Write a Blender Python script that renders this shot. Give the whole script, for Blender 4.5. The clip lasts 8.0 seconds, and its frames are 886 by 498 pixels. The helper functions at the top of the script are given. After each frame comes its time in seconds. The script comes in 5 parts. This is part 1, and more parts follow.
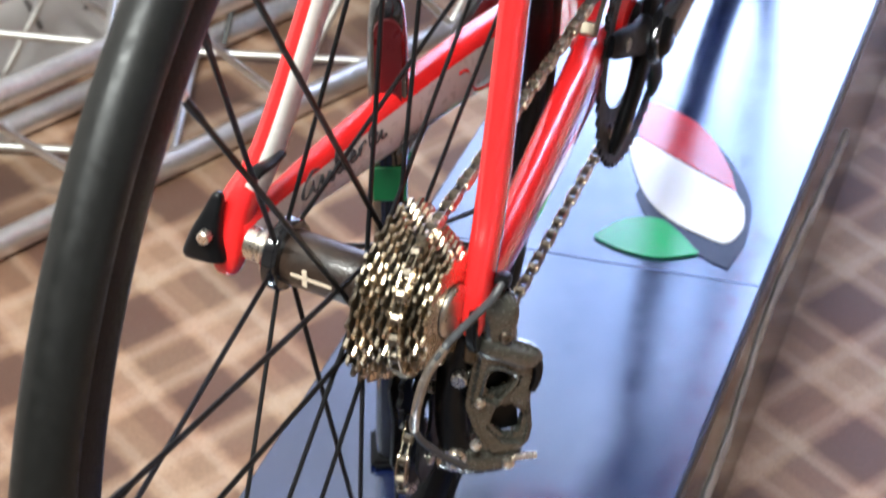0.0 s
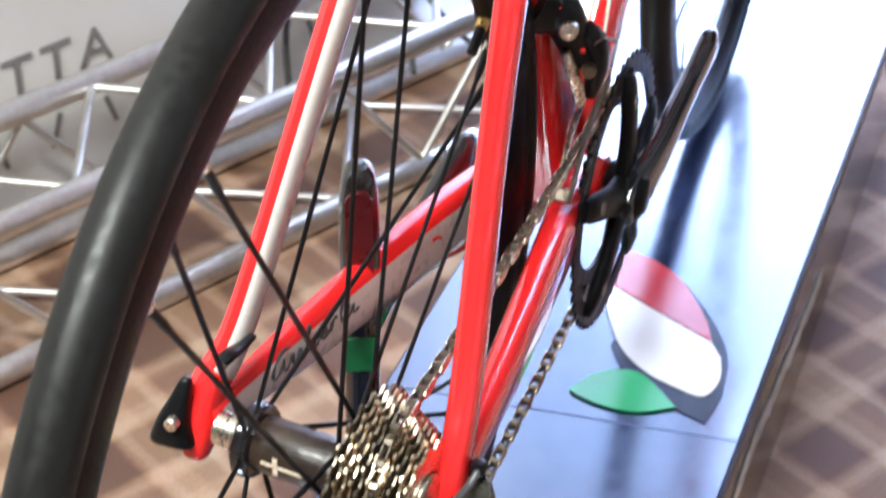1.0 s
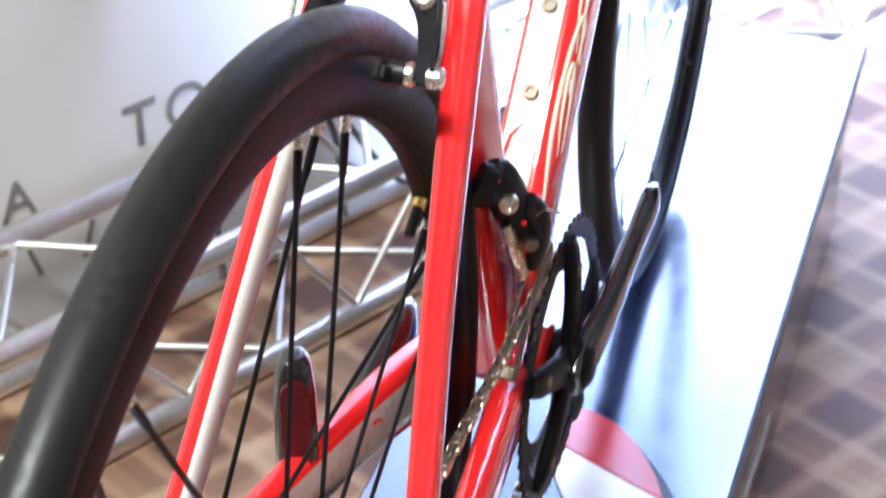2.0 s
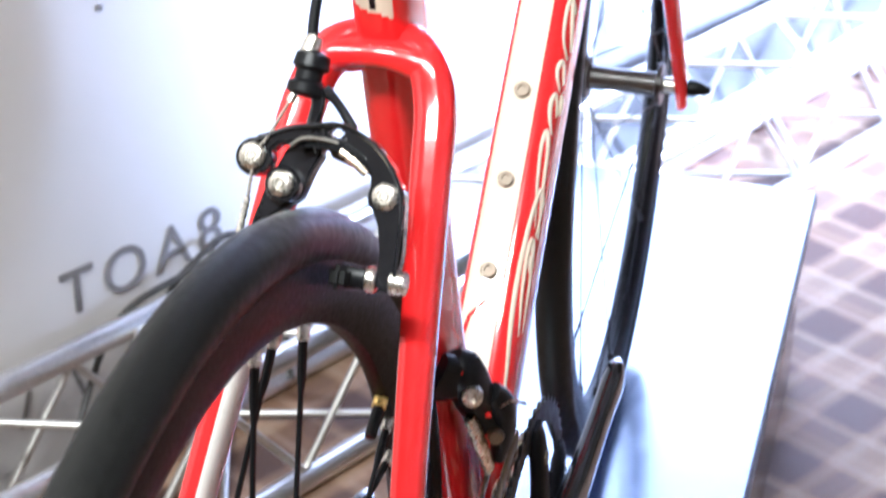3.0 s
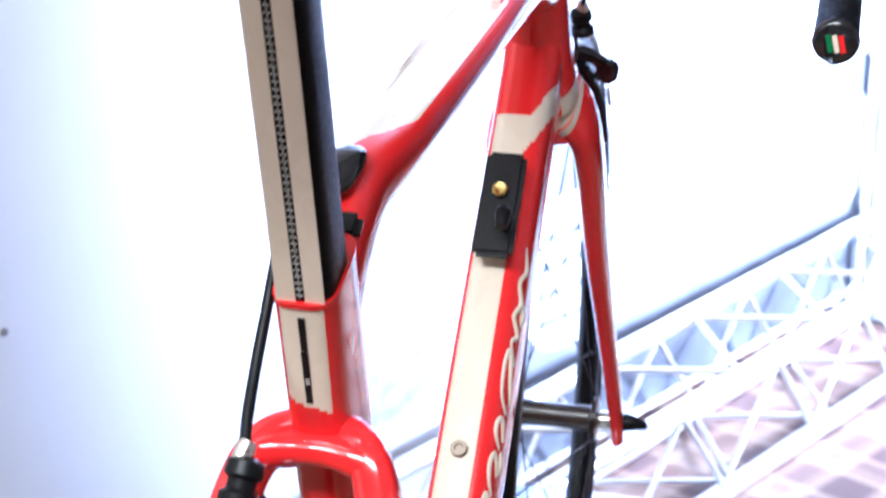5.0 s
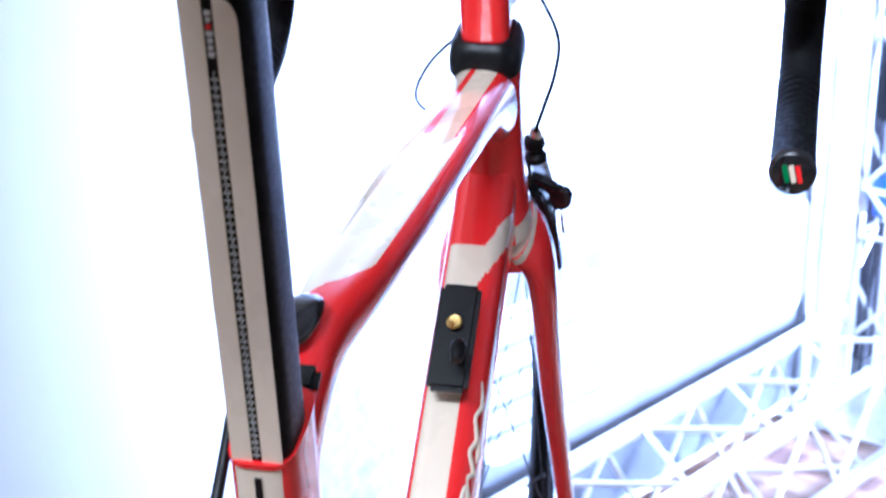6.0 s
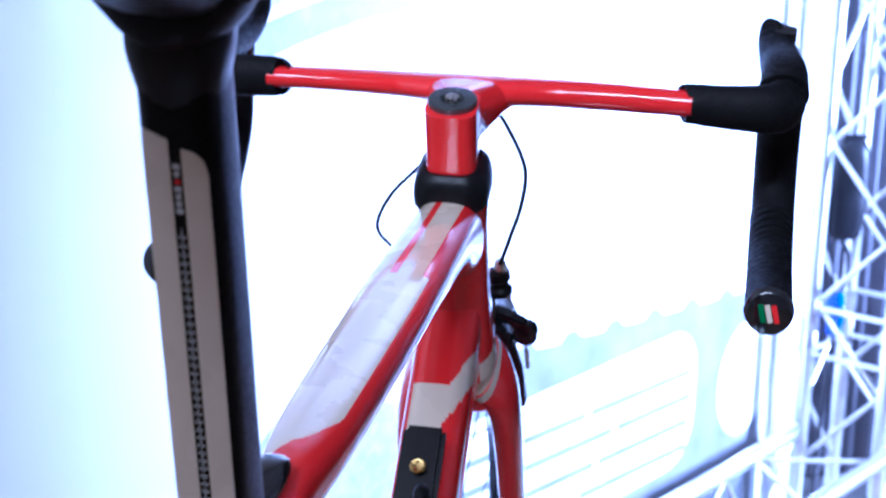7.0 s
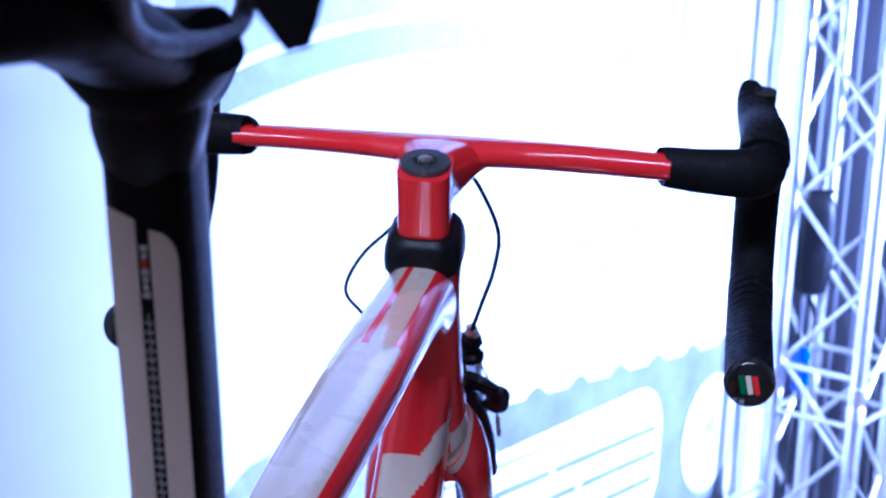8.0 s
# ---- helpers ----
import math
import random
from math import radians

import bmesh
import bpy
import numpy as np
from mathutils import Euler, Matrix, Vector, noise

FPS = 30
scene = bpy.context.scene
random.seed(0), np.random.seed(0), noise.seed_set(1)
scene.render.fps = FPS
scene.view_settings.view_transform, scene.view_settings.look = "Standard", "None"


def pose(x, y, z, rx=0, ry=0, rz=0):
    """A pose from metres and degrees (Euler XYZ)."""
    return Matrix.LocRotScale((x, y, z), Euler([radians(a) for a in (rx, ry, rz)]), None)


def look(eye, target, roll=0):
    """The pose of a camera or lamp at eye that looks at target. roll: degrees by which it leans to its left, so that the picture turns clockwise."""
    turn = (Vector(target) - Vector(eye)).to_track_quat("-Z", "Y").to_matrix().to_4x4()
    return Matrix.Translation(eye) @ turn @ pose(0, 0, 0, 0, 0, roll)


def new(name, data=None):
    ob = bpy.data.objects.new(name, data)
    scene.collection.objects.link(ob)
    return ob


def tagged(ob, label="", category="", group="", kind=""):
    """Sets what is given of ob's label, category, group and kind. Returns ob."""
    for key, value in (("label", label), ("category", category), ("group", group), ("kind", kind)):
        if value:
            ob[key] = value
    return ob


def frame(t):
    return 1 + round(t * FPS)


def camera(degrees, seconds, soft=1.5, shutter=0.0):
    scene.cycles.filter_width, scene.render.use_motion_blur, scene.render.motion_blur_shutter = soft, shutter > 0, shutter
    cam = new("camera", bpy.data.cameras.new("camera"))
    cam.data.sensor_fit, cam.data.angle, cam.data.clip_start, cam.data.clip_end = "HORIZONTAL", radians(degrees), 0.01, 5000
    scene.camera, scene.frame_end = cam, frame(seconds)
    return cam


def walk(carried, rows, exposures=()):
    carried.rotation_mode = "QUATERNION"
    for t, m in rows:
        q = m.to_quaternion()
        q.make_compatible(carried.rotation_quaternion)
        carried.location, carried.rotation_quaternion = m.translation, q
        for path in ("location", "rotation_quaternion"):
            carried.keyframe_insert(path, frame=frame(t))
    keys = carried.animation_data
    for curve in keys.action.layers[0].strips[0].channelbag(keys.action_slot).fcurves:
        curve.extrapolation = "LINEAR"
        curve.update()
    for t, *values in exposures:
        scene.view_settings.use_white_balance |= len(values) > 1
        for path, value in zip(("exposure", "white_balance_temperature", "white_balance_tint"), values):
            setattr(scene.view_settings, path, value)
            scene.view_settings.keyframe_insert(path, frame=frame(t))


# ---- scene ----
SOFT = 2.0
cam = camera(25.86, 8.0, soft=SOFT, shutter=0.5)
cam.data.dof.use_dof, cam.data.dof.focus_distance, cam.data.dof.aperture_fstop = True, 1.0, 20.0
PATH = [
    (0, (-0.7512, -0.3420, 1.2758), (0.7052, 0.2166, 0.0241), 0.39),
    (0.5, (-0.7324, -0.3338, 1.2888), (0.7543, 0.2287, 0.0750), 1.00),
    (1, (-0.7089, -0.3241, 1.2994), (0.8156, 0.2287, 0.1288), 0.72),
    (1.5, (-0.6779, -0.3117, 1.3057), (0.8862, 0.2195, 0.1783), 0.77),
    (1.7, (-0.6643, -0.3060, 1.3072), (0.9163, 0.2148, 0.1979), 0.70),
    (2.8, (-0.5935, -0.2698, 1.3109), (1.0771, 0.2035, 0.3184), -0.14),
    (3, (-0.5821, -0.2637, 1.3123), (1.1054, 0.2002, 0.3442), 0.08),
    (3.5, (-0.5553, -0.2508, 1.3181), (1.1693, 0.1972, 0.4099), 0.38),
    (4, (-0.5310, -0.2399, 1.3245), (1.2304, 0.1963, 0.4835), 0.64),
    (4.5, (-0.5093, -0.2295, 1.3286), (1.2847, 0.1900, 0.5504), 0.93),
    (4.7, (-0.5018, -0.2257, 1.3301), (1.3052, 0.1857, 0.5780), 0.91),
    (6, (-0.4650, -0.2050, 1.3486), (1.4038, 0.1398, 0.7253), 1.26),
    (6.5, (-0.4410, -0.1924, 1.3531), (1.4504, 0.1253, 0.7861), 1.78),
    (7, (-0.4146, -0.1796, 1.3553), (1.4945, 0.1119, 0.8354), 2.24),
    (7.5, (-0.3934, -0.1708, 1.3568), (1.5256, 0.0998, 0.8626), 2.54),
    (8, (-0.3760, -0.1648, 1.3581), (1.5508, 0.0876, 0.8849), 2.97),
]
EXPO = [(0, 0.66, 5280, 6), (1.7, 0.64, 5220, 6), (3.0, 0.42, 5120, 8), (4.7, 0.06, 4950, 10), (5.8, -0.02, 4620, 11), (6.5, -0.38, 4330, 14), (7.0, -0.76, 4200, 21), (8.0, -1.20, 4030, 28)]
walk(cam, [(t, look(eye, target, roll)) for t, eye, target, roll in PATH], EXPO)

# ---- world and lamps ----
world = bpy.data.worlds.new("hall_world")
scene.world = world
world.use_nodes = True
world.node_tree.nodes["Background"].inputs[0].default_value = (0.62, 0.66, 0.75, 1)
world.node_tree.nodes["Background"].inputs[1].default_value = 0.25


def area_lamp(name, eye, target, sx, sy, watts, colour):
    data = bpy.data.lights.new(name, "AREA")
    data.shape, data.size, data.size_y, data.energy, data.color = "RECTANGLE", sx, sy, watts, colour
    ob = new(name, data)
    ob.matrix_world = look(eye, target)
    return ob


def spot_lamp(name, eye, target, degrees, blend, radius, watts, colour):
    data = bpy.data.lights.new(name, "SPOT")
    data.energy, data.color, data.spot_size, data.spot_blend, data.shadow_soft_size = watts, colour, radians(degrees), blend, radius
    new(name, data).matrix_world = look(eye, target)


# a bluish stage spot pools on the far half of the banner; a warm hall lamp hangs overhead
spot_lamp("stage_spot", (2.45, -2.25, 1.02), (2.70, -0.13, 0.84), 58, 0.50, 0.40, 5000, (0.735, 0.77, 1.0))
area_lamp("hall_lamp", (-1.10, 0.25, 2.85), (0.1, 0.35, 0.4), 1.6, 0.25, 130, (1.0, 0.89, 0.70))

# ---- materials ----
MATS = {}


def shader(name, colour, rough=0.5, metal=0.0, coat=0.0, var=0.12, scale=40.0, bump=0.0, bump_scale=300.0, spec=0.5):
    """A plain surface with two scales of variation in colour, gloss and relief."""
    if name in MATS:
        return MATS[name]
    m = bpy.data.materials.new(name)
    m.use_nodes = True
    n, ln = m.node_tree.nodes, m.node_tree.links
    b = n["Principled BSDF"]
    co = n.new("ShaderNodeTexCoord")
    big, small = n.new("ShaderNodeTexNoise"), n.new("ShaderNodeTexNoise")
    big.inputs["Scale"].default_value, small.inputs["Scale"].default_value = scale * 0.2, scale * 3
    small.inputs["Detail"].default_value = 4
    ln.new(co.outputs["Object"], big.inputs["Vector"]), ln.new(co.outputs["Object"], small.inputs["Vector"])
    add = n.new("ShaderNodeMath")
    add.operation = "ADD"
    ln.new(big.outputs["Fac"], add.inputs[0]), ln.new(small.outputs["Fac"], add.inputs[1])
    ramp = n.new("ShaderNodeMapRange")
    ramp.inputs[1].default_value, ramp.inputs[2].default_value = 0.7, 1.3
    ramp.inputs[3].default_value, ramp.inputs[4].default_value = 1 - var, 1 + var
    ln.new(add.outputs[0], ramp.inputs[0])
    mul = n.new("ShaderNodeVectorMath")
    mul.operation = "SCALE"
    mul.inputs[0].default_value = colour
    ln.new(ramp.outputs[0], mul.inputs["Scale"])
    ln.new(mul.outputs[0], b.inputs["Base Color"])
    rr = n.new("ShaderNodeMapRange")
    rr.inputs[1].default_value, rr.inputs[2].default_value = 0.3, 0.7
    rr.inputs[3].default_value, rr.inputs[4].default_value = max(rough * 0.8, 0.02), min(rough * 1.2, 1)
    ln.new(small.outputs["Fac"], rr.inputs[0]), ln.new(rr.outputs[0], b.inputs["Roughness"])
    b.inputs["Metallic"].default_value = metal
    b.inputs["Specular IOR Level"].default_value = spec
    b.inputs["Coat Weight"].default_value = coat
    b.inputs["Coat Roughness"].default_value = 0.04
    if bump:
        tex, bp = n.new("ShaderNodeTexNoise"), n.new("ShaderNodeBump")
        tex.inputs["Scale"].default_value, tex.inputs["Detail"].default_value = bump_scale, 3
        ln.new(co.outputs["Object"], tex.inputs["Vector"]), ln.new(tex.outputs["Fac"], bp.inputs["Height"])
        bp.inputs["Strength"].default_value, bp.inputs["Distance"].default_value = bump, 0.001
        ln.new(bp.outputs[0], b.inputs["Normal"])
    MATS[name] = m
    return m


RED = shader("red_gloss_paint", (0.79, 0.018, 0.017), 0.18, coat=1.0, var=0.03, spec=0.2)
CREAM = shader("cream_white_paint", (0.80, 0.68, 0.525), 0.28, coat=1.0, var=0.02, scale=8, spec=0.3)
CREAM.node_tree.nodes["Principled BSDF"].inputs["Coat IOR"].default_value = 1.65
GREY_WHITE = shader("pale_grey_paint", (0.62, 0.59, 0.55), 0.3, coat=0.8, var=0.03)
RUBBER = shader("black_rubber", (0.0078, 0.0078, 0.0074), 0.42, var=0.12, scale=60, bump=0.02, bump_scale=900, spec=0.22)
CARBON = shader("matt_carbon", (0.004, 0.004, 0.005), 0.38, var=0.3, scale=120, bump=0.1, bump_scale=600, spec=0.10)
GLOSS_BLACK = shader("gloss_black", (0.009, 0.009, 0.011), 0.14, coat=0.9, var=0.2)
BLACK = shader("satin_black", (0.005, 0.005, 0.006), 0.4, var=0.2, spec=0.2)
STEEL = shader("polished_steel", (0.66, 0.55, 0.40), 0.27, metal=1.0, var=0.15, scale=200)
DARK_STEEL = shader("oiled_steel", (0.20, 0.17, 0.13), 0.35, metal=1.0, var=0.3, scale=200)
SILVER = shader("silver_alloy", (0.80, 0.75, 0.66), 0.28, metal=1.0, var=0.1, scale=200)
BRASS = shader("brass", (0.75, 0.52, 0.16), 0.3, metal=1.0, var=0.1, scale=200)
SATIN = shader("highlight_steel", (0.30, 0.28, 0.25), 0.32, metal=1.0, var=0.2, scale=200)
GREEN = shader("green_label", (0.01, 0.16, 0.04), 0.4)
DARK_RED = shader("dark_red_reflection", (0.075, 0.006, 0.008), 0.3)
INK = shader("black_ink", (0.03, 0.03, 0.035), 0.5)
TAPE = shader("bar_tape", (0.006, 0.006, 0.007), 0.6, spec=0.12, var=0.2, scale=80, bump=0.5, bump_scale=500)
ALU = shader("brushed_aluminium", (0.72, 0.72, 0.72), 0.35, metal=1.0, var=0.12, scale=60, bump=0.08, bump_scale=400)
ROUGH_ALU = shader("welded_aluminium", (0.62, 0.61, 0.58), 0.42, metal=1.0, var=0.15, scale=90)
PLINTH = shader("glossy_laminate", (0.010, 0.016, 0.070), 0.17, var=0.04, scale=20, spec=0.6)
PLINTH.node_tree.nodes["Principled BSDF"].inputs["IOR"].default_value = 2.9
PLINTH.node_tree.nodes["Principled BSDF"].inputs["Specular Tint"].default_value = (0.78, 0.87, 1.0, 1)
EDGE = shader("black_edge_strip", (0.03, 0.03, 0.04), 0.4)
SIDE = shader("dark_glossy_side", (0.23, 0.20, 0.155), 0.16, metal=0.8, var=0.15, scale=12)
BANNER = shader("white_banner", (0.56, 0.545, 0.535), 0.6, var=0.02, scale=6)
PRINT = shader("grey_print", (0.082, 0.085, 0.092), 0.6, var=0.35, scale=60)
MARKER = shader("marker_writing", (0.17, 0.16, 0.16), 0.7, var=0.3, scale=60)


def plaid(name, angle, period):
    """Brown tartan carpet: crossing bands with pale lines between."""
    m = bpy.data.materials.new(name)
    m.use_nodes = True
    n, ln = m.node_tree.nodes, m.node_tree.links
    b = n["Principled BSDF"]
    co, mp = n.new("ShaderNodeTexCoord"), n.new("ShaderNodeMapping")
    mp.inputs["Rotation"].default_value[2] = radians(angle)
    mp.inputs["Scale"].default_value = (1 / period, 1 / period, 1)
    mp.inputs["Location"].default_value = (0.07, -0.12, 0)
    ln.new(co.outputs["Object"], mp.inputs[0])
    wob = n.new("ShaderNodeTexNoise")
    wob.inputs["Scale"].default_value, wob.inputs["Detail"].default_value = 90, 3
    ln.new(co.outputs["Object"], wob.inputs["Vector"])
    mix = n.new("ShaderNodeMixRGB")
    mix.blend_type, mix.inputs[0].default_value = "ADD", 0.05
    ln.new(mp.outputs[0], mix.inputs[1]), ln.new(wob.outputs["Color"], mix.inputs[2])
    sep = n.new("ShaderNodeSeparateXYZ")
    ln.new(mix.outputs[0], sep.inputs[0])

    def math(op, a, c=None):
        q = n.new("ShaderNodeMath")
        q.operation = op
        for k, v in enumerate((a, c)):
            if v is None:
                continue
            if isinstance(v, (int, float)):
                q.inputs[k].default_value = v
            else:
                ln.new(v, q.inputs[k])
        return q.outputs[0]

    bands, lines = [], []
    for axis in (0, 1):
        f = math("FRACT", sep.outputs[axis])
        tri = math("ABSOLUTE", math("SUBTRACT", f, 0.5))          # 0 in the middle of a band
        r = n.new("ShaderNodeMapRange")
        r.inputs[1].default_value, r.inputs[2].default_value, r.inputs[3].default_value, r.inputs[4].default_value = 0.19, 0.25, 1, 0
        ln.new(tri, r.inputs[0])
        side = math("ABSOLUTE", math("SUBTRACT", math("FRACT", math("ADD", sep.outputs[axis], 0.42 + 0.06 * axis)), 0.5))
        r2 = n.new("ShaderNodeMapRange")
        r2.inputs[1].default_value, r2.inputs[2].default_value, r2.inputs[3].default_value, r2.inputs[4].default_value = 0.07, 0.11, 0.4, 0
        ln.new(side, r2.inputs[0])
        bands.append(math("ADD", r.outputs[0], r2.outputs[0]))
        p = n.new("ShaderNodeMapRange")
        p.inputs[1].default_value, p.inputs[2].default_value, p.inputs[3].default_value, p.inputs[4].default_value = 0.02, 0.05, 1, 0
        ln.new(math("ABSOLUTE", math("SUBTRACT", tri, 0.31)), p.inputs[0])
        lines.append(p.outputs[0])
    both = math("ADD", bands[0], bands[1])
    ramp = n.new("ShaderNodeValToRGB")
    e = ramp.color_ramp.elements
    e[0].position, e[0].color = 0.0, (0.325, 0.224, 0.145, 1)
    e[1].position, e[1].color = 1.0, (0.095, 0.051, 0.033, 1)
    mid = e.new(0.5)
    mid.color = (0.20, 0.122, 0.072, 1)
    ln.new(math("MULTIPLY", both, 0.5), ramp.inputs[0])
    lite = n.new("ShaderNodeMixRGB")
    lite.inputs[2].default_value = (0.50, 0.42, 0.34, 1)
    ln.new(math("MULTIPLY", math("MAXIMUM", lines[0], lines[1]), 0.16), lite.inputs[0])
    ln.new(ramp.outputs[0], lite.inputs[1])
    drift, tint = n.new("ShaderNodeTexNoise"), n.new("ShaderNodeMixRGB")
    drift.inputs["Scale"].default_value, drift.inputs["Detail"].default_value = 9, 2
    ln.new(co.outputs["Object"], drift.inputs["Vector"])
    tint.blend_type, tint.inputs[2].default_value = "MULTIPLY", (1.0, 0.80, 0.75, 1)
    dr = n.new("ShaderNodeMapRange")
    dr.inputs[1].default_value, dr.inputs[2].default_value, dr.inputs[4].default_value = 0.42, 0.62, 0.45
    ln.new(drift.outputs["Fac"], dr.inputs[0]), ln.new(dr.outputs[0], tint.inputs[0]), ln.new(lite.outputs[0], tint.inputs[1])
    fib = n.new("ShaderNodeTexNoise")
    fib.inputs["Scale"].default_value, fib.inputs["Detail"].default_value = 420, 4
    ln.new(co.outputs["Object"], fib.inputs["Vector"])
    fr = n.new("ShaderNodeMapRange")
    fr.inputs[1].default_value, fr.inputs[2].default_value, fr.inputs[3].default_value, fr.inputs[4].default_value = 0.3, 0.7, 0.8, 1.2
    ln.new(fib.outputs["Fac"], fr.inputs[0])
    sc = n.new("ShaderNodeVectorMath")
    sc.operation = "SCALE"
    ln.new(tint.outputs[0], sc.inputs[0]), ln.new(fr.outputs[0], sc.inputs["Scale"])
    ln.new(sc.outputs[0], b.inputs["Base Color"])
    b.inputs["Roughness"].default_value = 0.6
    bp = n.new("ShaderNodeBump")
    bp.inputs["Strength"].default_value, bp.inputs["Distance"].default_value = 0.3, 0.002
    ln.new(fib.outputs["Fac"], bp.inputs["Height"]), ln.new(bp.outputs[0], b.inputs["Normal"])
    return m


CARPET = plaid("tartan_carpet", 30, 0.145)

# ---- mesh helpers ----


def part(name, bm, materials, parent=None, label="", smooth=True):
    """Links a bmesh as one mesh object, under a thing or a part where one is given."""
    me = bpy.data.meshes.new(name)
    bmesh.ops.recalc_face_normals(bm, faces=bm.faces[:])
    bm.to_mesh(me)
    bm.free()
    for m in materials if isinstance(materials, (list, tuple)) else [materials]:
        me.materials.append(m)
    if smooth:
        for p in me.polygons:
            p.use_smooth = True
        me.set_sharp_from_angle(angle=radians(38))
    ob = new(name, me)
    ob.parent = parent
    if label:
        tagged(ob, label)
    return ob


def thing(name, label, category, place=(0, 0, 0), group="", kind=""):
    return tagged(_at(new(name), place), label, category, group, kind)


def _at(ob, place):
    ob.location = place
    ob.empty_display_size = 0.05
    return ob


def bm_new():
    return bmesh.new()


def frames_along(pts, lat=None):
    """Tangent, side and normal at each point; side keeps to lat."""
    out = []
    lat = Vector(lat) if lat else None
    prev = None
    for i, p in enumerate(pts):
        a, b = pts[max(i - 1, 0)], pts[min(i + 1, len(pts) - 1)]
        t = (Vector(b) - Vector(a)).normalized()
        ref = lat or prev or (Vector((0, 0, 1)) if abs(t.z) < 0.9 else Vector((1, 0, 0)))
        s = (ref - t * ref.dot(t)).normalized()
        prev = s
        out.append((t, s, t.cross(s)))
    return out


def sweep(bm, pts, sizes, n=16, power=2.0, lat=None, slot=None, closed=False, ends=True, bevel=0.0):
    """A skin of superellipses along pts. sizes: (half side, half normal) for each point or one for all; slot(u, angle) picks the material slot."""
    pts = [Vector(p) for p in pts]
    if not isinstance(sizes, list):
        sizes = [sizes] * len(pts)
    sizes = [(s, s) if isinstance(s, (int, float)) else s for s in sizes]
    if closed:
        ext = [pts[-1]] + pts + [pts[0]]
        fr = frames_along(ext, lat)[1:-1]
    else:
        fr = frames_along(pts, lat)
    rings = []
    for p, (a, b), (t, s, nn) in zip(pts, sizes, fr):
        ring = []
        for k in range(n):
            w = 2 * math.pi * k / n
            c, d = math.cos(w), math.sin(w)
            x = a * math.copysign(abs(c) ** (2 / power), c)
            y = b * math.copysign(abs(d) ** (2 / power), d)
            ring.append(bm.verts.new(p + s * x + nn * y))
        rings.append(ring)
    m = len(rings)
    for i in range(m if closed else m - 1):
        r0, r1 = rings[i], rings[(i + 1) % m]
        for k in range(n):
            f = bm.faces.new((r0[k], r0[(k + 1) % n], r1[(k + 1) % n], r1[k]))
            if slot:
                f.material_index = slot((i + 0.5) / (m - 1), 360 * (k + 0.5) / n)
    if ends and not closed:
        bm.faces.new(rings[0][::-1]), bm.faces.new(rings[-1])
    return bm


def lerp_path(knots, n):
    """A smooth path (Catmull-Rom) of n+1 points through knots, which may hold extra values."""
    ks = [np.array(k, float) for k in knots]
    ks = [2 * ks[0] - ks[1]] + ks + [2 * ks[-1] - ks[-2]]
    out = []
    for i in range(n + 1):
        u = i / n * (len(ks) - 3)
        j = min(int(u), len(ks) - 4)
        u -= j
        a, b, c, d = ks[j:j + 4]
        out.append(0.5 * (2 * b + (c - a) * u + (2 * a - 5 * b + 4 * c - d) * u * u + (3 * b - a - 3 * c + d) * u ** 3))
    return out


def tube(knots, n=24, sides=16, power=2.0, lat=None, slot=None, bm=None):
    """knots: (x, y, z, half side, half normal)."""
    rows = lerp_path(knots, n)
    return sweep(bm or bm_new(), [r[:3] for r in rows], [(r[3], r[4]) for r in rows], sides, power, lat, slot)


def wire(knots, radius, n=24, sides=8, bm=None):
    rows = lerp_path(knots, n)
    return sweep(bm or bm_new(), [r[:3] for r in rows], radius, sides)


def lathe(profile, axis_a, axis_dir, n=48, bm=None, closed=False):
    """Turns (radius, along) rows about an axis through axis_a."""
    bm = bm or bm_new()
    a, d = Vector(axis_a), Vector(axis_dir).normalized()
    u = d.orthogonal().normalized()
    v = d.cross(u)
    rings = []
    for r, h in profile:
        rings.append([bm.verts.new(a + d * h + (u * math.cos(2 * math.pi * k / n) + v * math.sin(2 * math.pi * k / n)) * r) for k in range(n)])
    m = len(rings)
    for i in range(m if closed else m - 1):
        r0, r1 = rings[i], rings[(i + 1) % m]
        for k in range(n):
            bm.faces.new((r0[k], r0[(k + 1) % n], r1[(k + 1) % n], r1[k]))
    if not closed:
        bm.faces.new(rings[0]), bm.faces.new(rings[-1])
    return bm


def rod(a, b, r, n=12, bm=None, chamfer=0.0):
    a, b = Vector(a), Vector(b)
    L = (b - a).length
    c = chamfer or r * 0.15
    return lathe([(r - c, 0), (r, c), (r, L - c), (r - c, L)], a, b - a, n, bm)


def block(size, m=None, bevel=0.003, seg=2, bm=None):
    """A bevelled box of the given size at the pose m."""
    own = bm_new()
    bmesh.ops.create_cube(own, size=1, matrix=Matrix.Diagonal((*size, 1)))
    if bevel:
        bmesh.ops.bevel(own, geom=own.edges[:], offset=min(bevel, min(size) * 0.45), segments=seg, affect="EDGES")
    bmesh.ops.transform(own, matrix=m or Matrix(), verts=own.verts[:])
    if bm is None:
        return own
    return joined(bm, own)


def joined(bm, other):
    me = bpy.data.meshes.new("temporary")
    other.to_mesh(me)
    other.free()
    bm.from_mesh(me)
    bpy.data.meshes.remove(me)
    return bm


